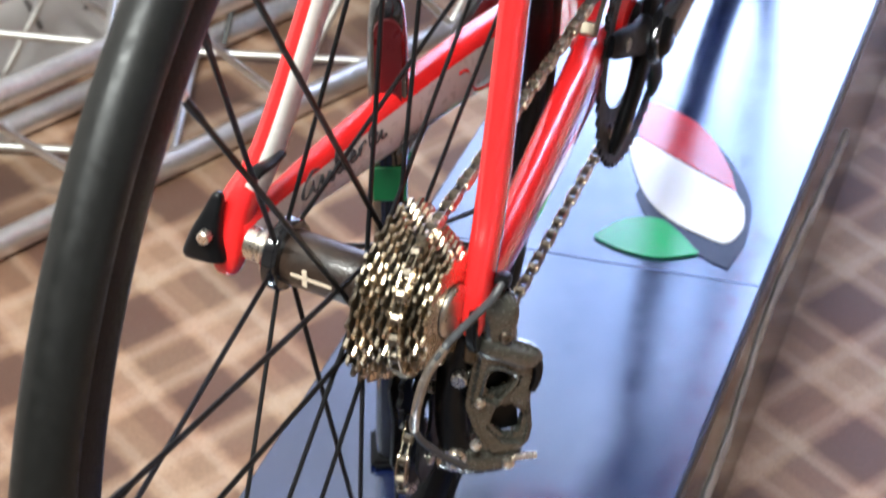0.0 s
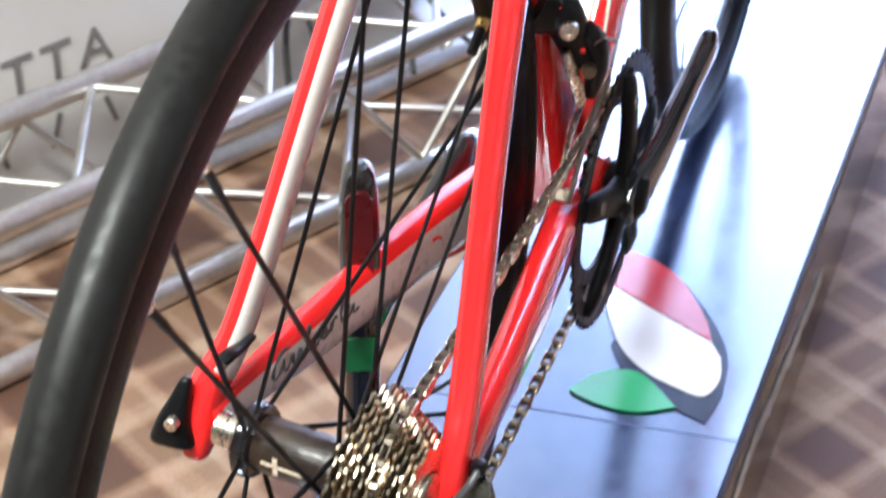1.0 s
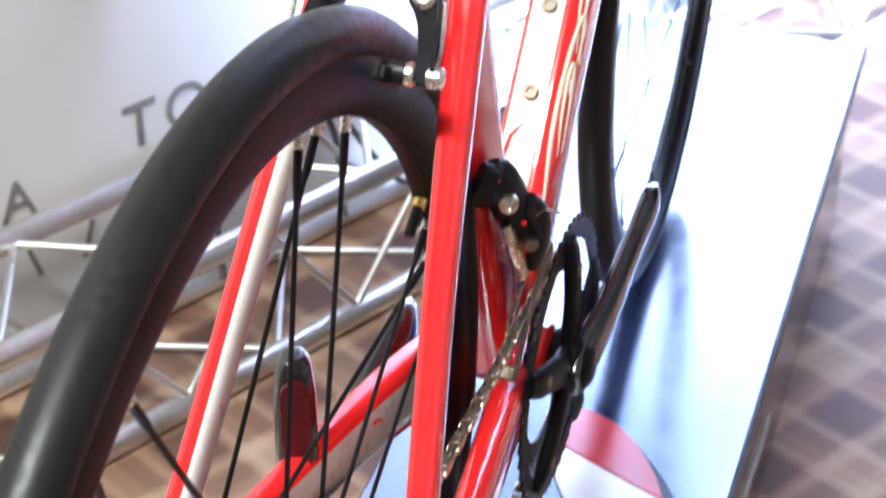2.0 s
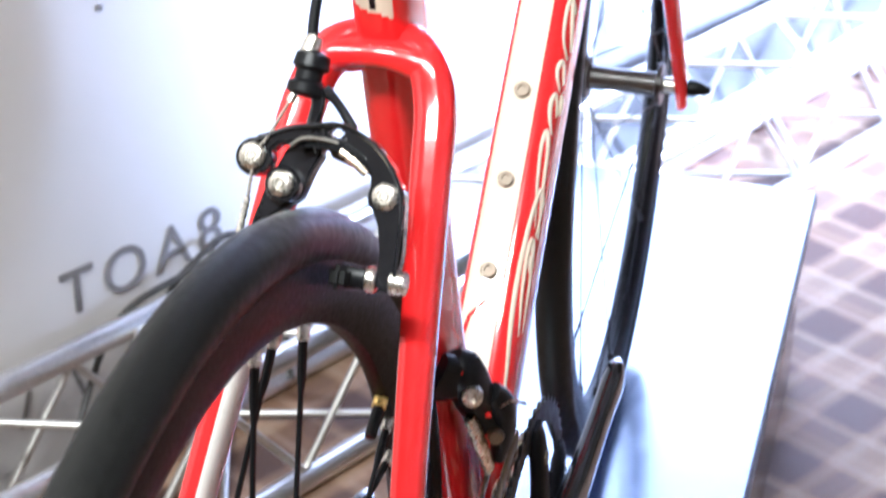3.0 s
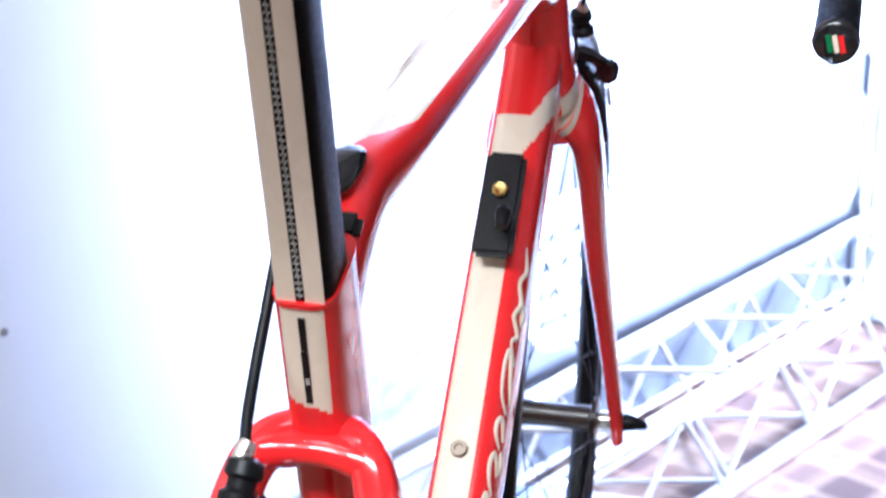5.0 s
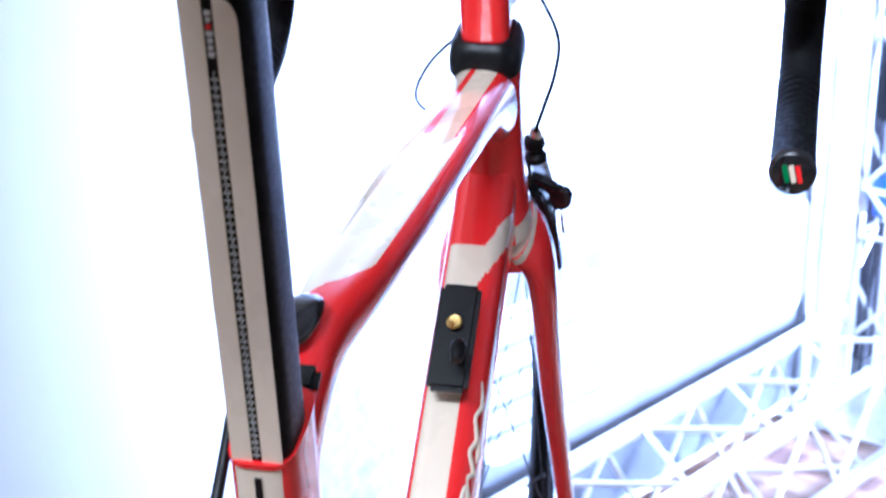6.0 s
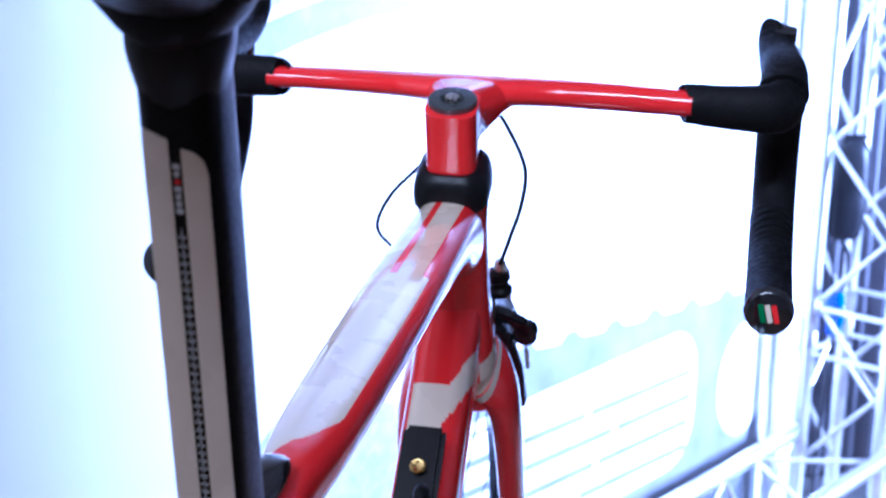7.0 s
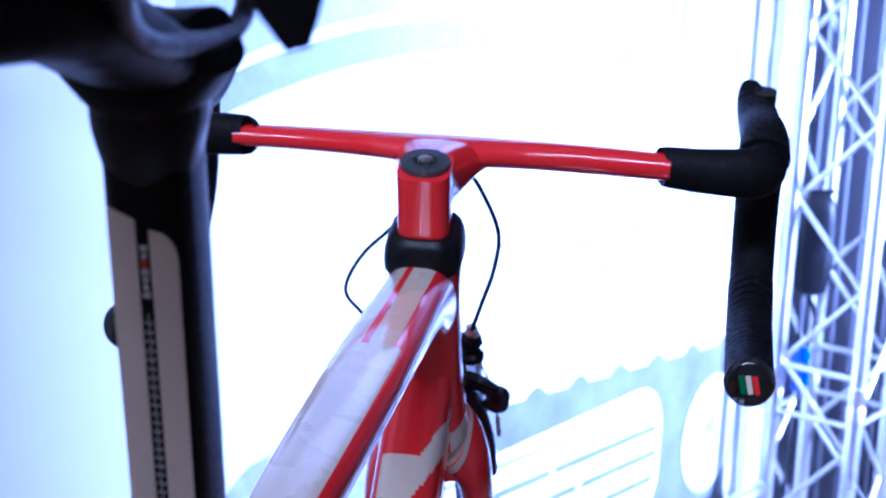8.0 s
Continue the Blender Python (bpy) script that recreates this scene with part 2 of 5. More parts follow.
def plate(outline, thick, m=None, holes=(), bevel=0.0, bm=None):
    """A flat piece: an outline in x, y, with holes, thick along z (centred), at the pose m."""
    own = bm_new()
    loops = [outline, *holes]
    edges = []
    for loop in loops:
        vs = [own.verts.new((x, y, -thick / 2)) for x, y in loop]
        edges += [own.edges.new((vs[i], vs[(i + 1) % len(vs)])) for i in range(len(vs))]
    bmesh.ops.triangle_fill(own, use_beauty=True, use_dissolve=False, edges=edges)
    res = bmesh.ops.extrude_face_region(own, geom=own.faces[:])
    bmesh.ops.translate(own, verts=[g for g in res["geom"] if isinstance(g, bmesh.types.BMVert)], vec=(0, 0, thick))
    if bevel:
        own.normal_update()
        sharp = [e for e in own.edges if len(e.link_faces) == 2 and e.calc_face_angle(0) > 0.9]
        bmesh.ops.bevel(own, geom=sharp, offset=bevel, segments=2, affect="EDGES")
    bmesh.ops.transform(own, matrix=m or Matrix(), verts=own.verts[:])
    return own if bm is None else joined(bm, own)


def oval(cx, cy, rx, ry, n=24, turn=0.0):
    c, s = math.cos(radians(turn)), math.sin(radians(turn))
    out = []
    for k in range(n):
        x, y = rx * math.cos(2 * math.pi * k / n), ry * math.sin(2 * math.pi * k / n)
        out.append((cx + x * c - y * s, cy + x * s + y * c))
    return out


def round_rect(cx, cy, w, h, r, seg=5):
    out = []
    for qx, qy, a0 in ((1, 1, 0), (-1, 1, 90), (-1, -1, 180), (1, -1, 270)):
        for k in range(seg + 1):
            a = radians(a0 + 90 * k / seg)
            out.append((cx + qx * (w / 2 - r) + r * math.cos(a), cy + qy * (h / 2 - r) + r * math.sin(a)))
    return out


# pose whose local x, y, z run along the bicycle's x, z and -y: for pieces that lie flat against its side
def side_on(x, y, z, turn=0.0):
    return Matrix.Translation((x, y, z)) @ Matrix.Rotation(radians(90), 4, "X") @ Matrix.Rotation(radians(turn), 4, "Z")


AXLE = 0.600     # height of the wheel axles over the hall floor
TOP = 0.2605     # height of the plinth's top
WALL_DIR = Vector((0.8898, -0.4563, 0))
WALL_OUT = Vector((-0.4563, -0.8898, 0))       # from the banner towards the bicycle


def along_truss(s, back, z):
    """A place s metres along the lying truss's front face, back metres behind it."""
    p = Vector((0.589, 0.635, 0)) + WALL_DIR * s - WALL_OUT * back
    return Vector((p.x, p.y, z))


# ---- setting ----
bm = bm_new()
bmesh.ops.create_grid(bm, x_segments=2, y_segments=2, size=6, matrix=Matrix.Translation((1, 0, 0)))
tagged(part("floor", bm, CARPET), "brown and beige tartan carpet floor", "floor", kind="structure")


def wall(name, a, b, z0, z1, thick, material, label, category="wall"):
    a, b = Vector(a), Vector(b)
    d = (b - a).normalized()
    m = Matrix.Translation((a + b) / 2 + Vector((0, 0, (z0 + z1) / 2))) @ Matrix.Rotation(math.atan2(d.y, d.x), 4, "Z")
    return tagged(part(name, block(((b - a).length, thick, z1 - z0), m, 0.002, 1), material), label, category, kind="structure")


BACK = 0.235      # banner's face behind the truss's front face
w0, w1 = along_truss(-2.5, BACK + 0.02, 0), along_truss(2.62, BACK + 0.02, 0)
wall("wall_banner", w0, w1, 0.012, 2.9, 0.04, BANNER, "white printed banner wall with pale grey print", "banner wall")
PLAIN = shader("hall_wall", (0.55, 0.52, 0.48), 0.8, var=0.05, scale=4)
# dark copy of hall_wall for two unseen walls: shade put into the colour
SHADED = shader("shaded_hall_wall", (0.20, 0.17, 0.15), 0.8, var=0.1, scale=4)
wall("wall_south", (-4, -3.5, 0), (6.5, -3.5, 0), 0, 3.2, 0.1, PLAIN, "plain hall wall in shade")
wall("wall_west", (-4, -3.5, 0), (-4, 4.5, 0), 0, 3.2, 0.1, PLAIN, "plain hall wall in shade")
wall("wall_north", (-4, 4.5, 0), (6.5, 4.5, 0), 0, 3.2, 0.1, SHADED, "plain hall wall in shade")
wall("wall_east", (6.5, -3.5, 0), (6.5, 4.5, 0), 0, 3.2, 0.1, SHADED, "hall wall with shade in its colour")
wall("ceiling", (-4.1, 0.5, 0), (6.6, 0.5, 0), 3.2, 3.3, 8.2, PLAIN, "plain hall ceiling", "ceiling")

# ---- lying box truss ----
TR = 0.0145


def box_truss(name, origin, u, v, w, length, side, bays, phases, label):
    """Four chords along u, side apart along v and w; each face carries one wire bent to and fro, touching the chords every bay."""
    t = thing(name, label, "truss")
    o, u, v, w = Vector(origin), Vector(u), Vector(v), Vector(w)
    corners = [o, o + v * side, o + v * side + w * side, o + w * side]
    for c in corners:
        part("chord", rod(c, c + u * length, TR, 20), ALU, t)
    for i in range(4):
        a, b = corners[i], corners[(i + 1) % 4]
        inn = (b - a).normalized() * TR * 0.7
        s, k = phases[i], 0
        while s + bays[i] <= length:
            p, q = (a + inn, b - inn) if k % 2 == 0 else (b - inn, a + inn)
            p, q = p + u * s, q + u * (s + bays[i])
            d = (q - p).normalized() * 0.006
            turn = u * 0.004
            part("brace", sweep(bm_new(), [p - turn, p + d * 0.5, p + d * 2, q - d * 2, q - d * 0.5, q + turn], WIRE, 10), ROUGH_ALU, t)
            s += bays[i]
            k += 1
    return t


WIRE = 0.0046
box_truss("floor_truss", along_truss(-1.2, 0, 0.015), WALL_DIR, (0, 0, 1), -WALL_OUT, 3.64, 0.175, (0.126, 0.126, 0.126, 0.145), (0.026, 0.06, 0.10, 0.08), "silver aluminium box truss lying on the carpet")

# ---- display plinth ----
plinth = thing("display_plinth", "long glossy dark blue laminate plinth with black edge strip", "plinth")
PX0, PX1, PY0, PY1 = -0.75, 1.505, -0.150, 0.145
part("top_panel", block((PX1 - PX0, PY1 - PY0, 0.018), pose((PX0 + PX1) / 2, (PY0 + PY1) / 2, TOP - 0.009), 0.0015, 1), PLINTH, plinth)
part("edge_strip", block((PX1 - PX0 + 0.004, PY1 - PY0 + 0.004, 0.016), pose((PX0 + PX1) / 2, (PY0 + PY1) / 2, TOP - 0.012), 0.001, 1), EDGE, plinth, "black edge strip")
part("carcass", block((PX1 - PX0 - 0.02, PY1 - PY0 - 0.016, TOP - 0.024), pose((PX0 + PX1) / 2, (PY0 + PY1) / 2, (TOP - 0.024) / 2 + 0.001), 0.002, 1), SIDE, plinth, "brown plinth body")

# ---- bicycle ----
bike = thing("road_bicycle", "red and cream carbon road racing bicycle on a glossy plinth", "bicycle", (0, 0, AXLE))
BB = Vector((0.405, 0, -0.07))
FRONT = Vector((0.985, 0, 0.010))
SIDE_DIR = (0, 1, 0)


def lerp(a, b, u):
    return tuple(np.array(a) * (1 - u) + np.array(b) * u)


# seat tube: deep, with a flat back; the upper back face carries a cream panel
ST0, ST1 = (0.402, 0, -0.065), (0.2591, 0, 0.4220)


def st_slot(u, a):
    return 1 if u > 0.786 + (117 - a) / 54 * 0.030 and 63 < a < 117 else 0


part("seat_tube", tube([(*lerp(ST0, ST1, 0), 0.021, 0.026), (*lerp(ST0, ST1, 0.35), 0.0165, 0.027), (*lerp(ST0, ST1, 0.7), 0.0140, 0.028), (*lerp(ST0, ST1, 0.86), 0.0142, 0.027),
                        (*lerp(ST0, ST1, 1), 0.0148, 0.025)], 180, 128, 3.8, SIDE_DIR, st_slot), [RED, CREAM], bike)


def dt_slot(u, a):
    if 54 < a < 101 and u < 0.742:
        return 1
    if 101 <= a < 176 and 0.694 + 0.0010 * (a - 101) < u < 0.742 + 0.0014 * (a - 101):
        return 1
    return 0


DT0, DT1 = (0.418, 0, -0.062), (0.822, 0, 0.372)
part("down_tube", tube([(*lerp(DT0, DT1, 0), 0.026, 0.026), (*lerp(DT0, DT1, 0.2), 0.0235, 0.031), (*lerp(DT0, DT1, 0.6), 0.022, 0.031), (*lerp(DT0, DT1, 0.9), 0.021, 0.030),
                        (*lerp(DT0, DT1, 1), 0.021, 0.034)], 170, 80, 3.4, SIDE_DIR, dt_slot), [RED, CREAM], bike, "red down tube with cream upper face")


def tt_slot(u, a):
    if u > 0.70:
        return 1 if 34 < a < 114 and not 80 < a < 88 else 0
    # cream carried further back stands in for the banner's glare on the gloss
    return 1 if 38 < a < 128 and u > 0.29 + (a - 38) / 90 * 0.13 else 0


part("top_tube", tube([(0.262, 0, 0.386, 0.0148, 0.022), (0.300, 0, 0.4165, 0.0135, 0.0180), (0.335, 0, 0.4340, 0.0140, 0.0150), (0.40, 0, 0.4405, 0.0188, 0.0132), (0.54, 0, 0.4445, 0.0215, 0.0132), (0.62, 0, 0.4460, 0.0220, 0.0145),
                       (0.73, 0, 0.4445, 0.0212, 0.0185), (0.805, 0, 0.435, 0.0215, 0.031)], 280, 128, 2.8, SIDE_DIR, tt_slot), [RED, CREAM], bike, "red top tube with cream upper face, glare painted in towards the seat")
HT0, HT1 = Vector((0.838, 0, 0.338)), Vector((0.798, 0, 0.464))
part("head_tube", tube([(*HT0, 0.0285, 0.036), (*lerp(HT0, HT1, 0.3), 0.0245, 0.033), (*lerp(HT0, HT1, 0.75), 0.0225, 0.030), (*HT1, 0.0238, 0.029)], 24, 32, 2.4, SIDE_DIR, lambda u, a: 1 if u < 0.14 and not 40 < a < 140 else 0), [RED, CREAM], bike, "red head tube with cream lower band")
part("bottom_bracket_shell", lathe([(0.019, -0.043), (0.023, -0.041), (0.024, 0.0), (0.023, 0.041), (0.019, 0.043)], BB, (0, 1, 0), 40), RED, bike)

# seat stays: wishbone from a bridge under the seat tube, red outside and pale inside


def stay_slot(sign):
    def slot(u, a):
        inner = (a - (180 if sign > 0 else 0) + 180) % 360 - 180
        return 1 if abs(inner) < 68 and 0.36 < u < 0.62 and sign > 0 else 0
    return slot


for sgn, wide in ((1, 0.0055), (-1, 0.0)):
    part("seat_stay", tube([(0.268, 0.008 * sgn, 0.337, 0.009, 0.014), (0.257, 0.0245 * sgn, 0.3335, 0.0100, 0.0135), (0.243, 0.0330 * sgn, 0.3155, 0.0104, 0.0130), (0.215, 0.0376 * sgn, 0.282, 0.0098, 0.012),
                            (0.13, 0.0508 * sgn, 0.168, 0.0080, 0.0120), (0.045, 0.0660 * sgn, 0.046, 0.0080, 0.0125), (0.016, (0.0705 + wide) * sgn, 0.012, 0.0078 + wide * 0.4, 0.0135), (0.004, (0.0715 + wide) * sgn, -0.012, 0.0070 + wide * 0.4, 0.011),
                            (0.001, (0.0720 + wide) * sgn, -0.0235, 0.0050 + wide * 0.3, 0.008), (0.000, (0.0720 + wide) * sgn, -0.0262, 0.002, 0.004)],
                           72, 24, 2.6, SIDE_DIR, stay_slot(sgn)), [RED, GREY_WHITE], bike, "red seat stay with pale inner face")

part("stay_bridge", tube([(0.246, 0.031, 0.325, 0.0060, 0.006), (0.252, 0.025, 0.3345, 0.0085, 0.010), (0.256, 0.010, 0.3375, 0.0075, 0.011), (0.256, -0.010, 0.3375, 0.0075, 0.011), (0.252, -0.025, 0.3345, 0.0085, 0.010), (0.246, -0.031, 0.325, 0.0060, 0.006)],
                         30, 20, 2.4, (0, 0, 1)), RED, bike)


def chain_slot(sign):
    def slot(u, a):
        inner = (a - (180 if sign > 0 else 0) + 180) % 360 - 180
        if sign > 0 and -28 < inner < 95 and 0.05 < u < 0.92:
            return 1
        return 0
    return slot


for sgn in (1, -1):
    part("chainstay", tube([(0.004, 0.0705 * sgn, -0.004, 0.0055, 0.012), (0.03, 0.0695 * sgn, -0.006, 0.007, 0.013), (0.12, 0.060 * sgn, -0.020, 0.010, 0.019), (0.24, 0.046 * sgn, -0.040, 0.0115, 0.024),
                            (0.33, 0.034 * sgn, -0.056, 0.0125, 0.025), (0.40, 0.022 * sgn, -0.067, 0.012, 0.022)], 48, 24, 2.8, SIDE_DIR, chain_slot(sgn)), [RED, GREY_WHITE], bike,
         "red chainstay with pale inner face")

# seatpost: flat cream back with a dotted black scale, black sides
SP0, SP1 = Vector((0.2585, 0, 0.4041)), Vector((0.1870, 0, 0.6491))
seatpost = part("seatpost", tube([(*lerp(SP0, SP1, 0), 0.0135, 0.0178), (*lerp(SP0, SP1, 0.5), 0.0135, 0.0178), (*lerp(SP0, SP1, 1), 0.0135, 0.0178)], 40, 48, 4.0, SIDE_DIR), CARBON, bike, "black aero seatpost")
SPD = (SP1 - SP0).normalized()
SPN = Vector((-SPD.z, 0, SPD.x))      # out of the flat back
if SPN.x > 0:
    SPN = -SPN


def on_post(s, y, out):
    return SP0 + SPD * s + SPN * (0.0178 + out) + Vector((0, y, 0))


def post_strip(y0, y1, s0, s1, out, fall, corner):
    """A painted stripe up the flat back; its top falls by fall towards -y and is rounded by corner on that side."""
    bm = bm_new()
    top = [(y1 + (y0 - y1) * k / 12, s1 - fall * k / 12 - corner * (1 - math.sqrt(max(0, 1 - max(0, k / 12 * 1.6 - 0.6) ** 2)))) for k in range(13)]
    f = bm.faces.new([bm.verts.new(on_post(s, y, out)) for y, s in [(y0, s0), (y1, s0)] + top])
    res = bmesh.ops.extrude_face_region(bm, geom=[f])
    bmesh.ops.translate(bm, verts=[g for g in res["geom"] if isinstance(g, bmesh.types.BMVert)], vec=SPN * 0.0006)
    return bm


def post_mark(s, y, tall, wide, out=0.0004):
    return block((0.0008, wide, tall), Matrix.Translation(on_post(s, y, out)) @ Matrix.Rotation(math.atan2(SPD.x, SPD.z), 4, "Y"), 0)


part("cream_stripe", post_strip(-0.0108, -0.0021, 0.018, 0.231, -0.0002, 0.002, 0.008), CREAM, seatpost)
part("cream_stripe", post_strip(0.0021, 0.0108, 0.018, 0.238, -0.0002, 0.004, 0.0), CREAM, seatpost)
part("scale_ground", post_mark(0.1105, 0, 0.181, 0.0003, -0.0001), GREY_WHITE, seatpost)
for k in range(52):
    for y in (-0.00095, 0.00095):
        part("scale_mark", post_mark(0.0215 + 0.00345 * k, y, 0.0008, 0.0007, 0.0), GREY_WHITE, seatpost)
for k in range(7):                                           # small lettering in a capsule, unreadable
    part("post_lettering", post_mark(0.2075 + 0.0028 * k, 0, 0.0019, 0.0018 if k % 3 else 0.0024, 0.0), RED if k == 4 else GREY_WHITE, seatpost)
part("seat_collar_line", tube([(0.2591, 0, 0.4213, 0.0152, 0.0255), (0.2582, 0, 0.4240, 0.0152, 0.0255)], 2, 48, 3.8, SIDE_DIR), RED, bike)
TURN_ST = Matrix.Rotation(math.atan2(-0.14, 0.477), 4, "Y")
STD = (Vector(ST1) - Vector(ST0)).normalized()
STN = Vector((-STD.z, 0, STD.x))


def panel_mark(s, tall, wide, material, y=0.0, label=""):
    """A flat mark s metres down the cream panel from the collar."""
    half = 0.0250 + 0.0004 * min(s / 0.0138, 5)
    return part("panel_mark", block((0.0012, wide, tall), Matrix.Translation(Vector(ST1) - STD * s + STN * half + Vector((0, y, 0))) @ TURN_ST, 0), material, bike, label)


panel_mark(0.0155, 0.018, 0.0031, BLACK, 0, "black stripe on cream panel")
panel_mark(0.0395, 0.029, 0.0031, BLACK)
for k in range(8):
    panel_mark(0.0275 + 0.0021 * k, 0.0013, 0.0018, GREY_WHITE, -0.0001)
# head: fork, headset, stem and bar in one
FK = (Vector((0.838, 0, 0.336)))
part("fork_crown", tube([(*(FK + Vector((0.004, 0, 0.001))), 0.0285, 0.029), (*(FK + Vector((0.008, 0, -0.012))), 0.031, 0.030), (*(FK + Vector((0.010, 0, -0.030))), 0.033, 0.024)], 10, 32, 2.6, SIDE_DIR,
                        lambda u, a: 1 if u < 0.62 else 0), [RED, CREAM], bike, "fork crown with cream band")
for sgn in (1, -1):
    part("fork_blade", tube([(0.843, 0.018 * sgn, 0.332, 0.012, 0.028), (0.856, 0.029 * sgn, 0.314, 0.0105, 0.027), (0.872, 0.0345 * sgn, 0.280, 0.0098, 0.025), (0.905, 0.0385 * sgn, 0.199, 0.0085, 0.021),
                             (0.941, 0.0445 * sgn, 0.113, 0.0070, 0.015), (0.975, 0.0515 * sgn, 0.026, 0.0060, 0.010), (0.984, 0.0535 * sgn, -0.006, 0.005, 0.009)], 48, 24, 2.4, SIDE_DIR,
                            lambda u, a: 1 if u < 0.05 else 0), [RED, CREAM], bike, "red fork blade")
UP = (HT1 - HT0).normalized()
part("headset_cover", tube([(*(HT1 + UP * 0.001), 0.0245, 0.029), (*(HT1 + UP * 0.010), 0.0245, 0.029), (*(HT1 + UP * 0.019), 0.0225, 0.026), (*(HT1 + UP * 0.024), 0.0185, 0.022)], 16, 32, 3.6, SIDE_DIR), BLACK, bike,
     "black headset cover")
S0 = HT1 + UP * 0.019
stem = part("stem", tube([(*S0, 0.0165, 0.019), (*(S0 + UP * 0.022), 0.0165, 0.019), (*(S0 + UP * 0.046), 0.0168, 0.0195)], 10, 32, 3.6, SIDE_DIR), RED, bike, "red integrated stem and bar")
CAP = S0 + UP * 0.046
part("stem_cap", lathe([(0.0145, -0.002), (0.0158, 0.0015), (0.0155, 0.004), (0.008, 0.0045), (0.0065, 0.001), (0.001, 0.001)], CAP, UP, 32), shader("grey_cap", (0.10, 0.11, 0.12), 0.3, metal=0.6), stem, "grey stem cap")
part("cap_bolt", lathe([(0.0028, 0), (0.005, 0.002), (0.0048, 0.0046), (0.002, 0.005)], CAP + UP * 0.001, UP, 16), SILVER, stem)
part("stem_arm", tube([(0.782, 0, 0.506, 0.0165, 0.021), (0.812, 0, 0.512, 0.019, 0.019), (0.842, 0, 0.519, 0.030, 0.013), (0.862, 0, 0.522, 0.045, 0.0085)], 20, 24, 2.6, SIDE_DIR), RED, stem)
part("handlebar_top", tube([(0.858, 0.140, 0.5215, 0.0105, 0.0072), (0.860, 0.10, 0.5220, 0.0125, 0.0076), (0.858, 0.05, 0.5225, 0.016, 0.0084), (0.852, 0, 0.5230, 0.022, 0.0100), (0.858, -0.05, 0.5228, 0.016, 0.0096),
                            (0.860, -0.10, 0.5222, 0.0125, 0.0094), (0.858, -0.149, 0.5215, 0.0110, 0.0090)], 48, 24, 2.2, (1, 0, 0)), RED, stem)

# wheels


def wheel(name, centre, label, axis=(0, 1, 0)):
    c = Vector(centre)
    rim = part(name, lathe([(0.3160, -0.0100), (0.3168, -0.0108), (0.310, -0.0113), (0.300, -0.0112), (0.292, -0.0085), (0.2865, -0.0045), (0.2855, 0), (0.2865, 0.0045), (0.292, 0.0085), (0.300, 0.0112),
                            (0.310, 0.0113), (0.3168, 0.0108), (0.3160, 0.0100), (0.308, 0.0)], c, axis, 144, closed=True), CARBON, bike, label)
    prof = []
    for k in range(20):
        a = 2 * math.pi * k / 20
        r = 0.3255 + 0.0138 * math.cos(a)
        prof.append((r + (0.0006 if abs(math.sin(a)) < 0.2 and math.cos(a) > 0 else 0), 0.0136 * math.sin(a)))
    part("tyre", lathe(prof, c, axis, 160, closed=True), RUBBER, rim, "black rubber tyre")
    return rim


STEER, LEAN_F = -0.036, 0.010
rear = wheel("rear_wheel", (0, 0, 0), "black carbon rear wheel with triplet spokes")
front = wheel("front_wheel", FRONT + Vector((0, 0.004, 0)), "black carbon front wheel", (STEER, 1, -LEAN_F))


def spoke(parent, a, b, k=1.0, nipple=SILVER):
    a, b = Vector(a), Vector(b)
    bm = sweep(bm_new(), [a, a.lerp(b, 0.06), a.lerp(b, 0.88), a.lerp(b, 0.91), b], [(0.0014 * k, 0.0014 * k), (0.0018 * k, 0.0014 * k), (0.0018 * k, 0.0014 * k), (0.0023 * k, 0.0023 * k), (0.0023 * k, 0.0023 * k)], 8, 2.0, tuple((b - a).cross(Vector((0, 1, 0)))))
    part("spoke", bm, BLACK, parent)
    d = (b - a).normalized()
    part("nipple", rod(b - d * 0.0085, b + d * 0.002, 0.0031 * (0.7 + 0.3 * k), 12), nipple, parent, "silver nipple" if nipple is SILVER else "")


def polar(c, r, deg, y):
    return (c[0] + r * math.cos(radians(deg)), c[1] + y, c[2] + r * math.sin(radians(deg)))


for g in range(7):
    mid = 69.0 + 360 / 7 * g
    spoke(rear, polar((0, 0, 0), 0.019, mid + 8, 0.040), polar((0, 0, 0), 0.2865, mid, 0.001))
    for d in (-6.6, 6.6):
        spoke(rear, polar((-0.007, 0, 0), 0.024, mid + (70 if d > 0 else -70), -0.019), polar((0, 0, 0), 0.2865, mid + d, -0.001))
for k in range(18):
    mid = 20 * k + 7
    sgn = 1 if k % 2 else -1
    spoke(front, polar(FRONT, 0.017, mid + (60 if k % 4 < 2 else -60), 0.034 * sgn), polar(FRONT, 0.2865, mid, 0.2865 * (LEAN_F * math.sin(radians(mid)) - STEER * math.cos(radians(mid)))), 0.5, BLACK)
part("valve", rod(polar((0, 0, 0), 0.286, 28.5, 0), polar((0, 0, 0), 0.262, 28.5, 0), 0.0032, 12), BLACK, rear, "black valve with brass collar")
part("valve_collar", rod(polar((0, 0, 0), 0.287, 28.5, 0), polar((0, 0, 0), 0.280, 28.5, 0), 0.0042, 12), BRASS, rear)

# rear hub, its axle yawed a little
YAW_HUB = Matrix.Translation((0, 0.048, 0)) @ Matrix.Rotation(-0.11, 4, "Z") @ Matrix.Translation((0, -0.048, 0))


def yawed(ob):
    ob.matrix_local = YAW_HUB
    return ob


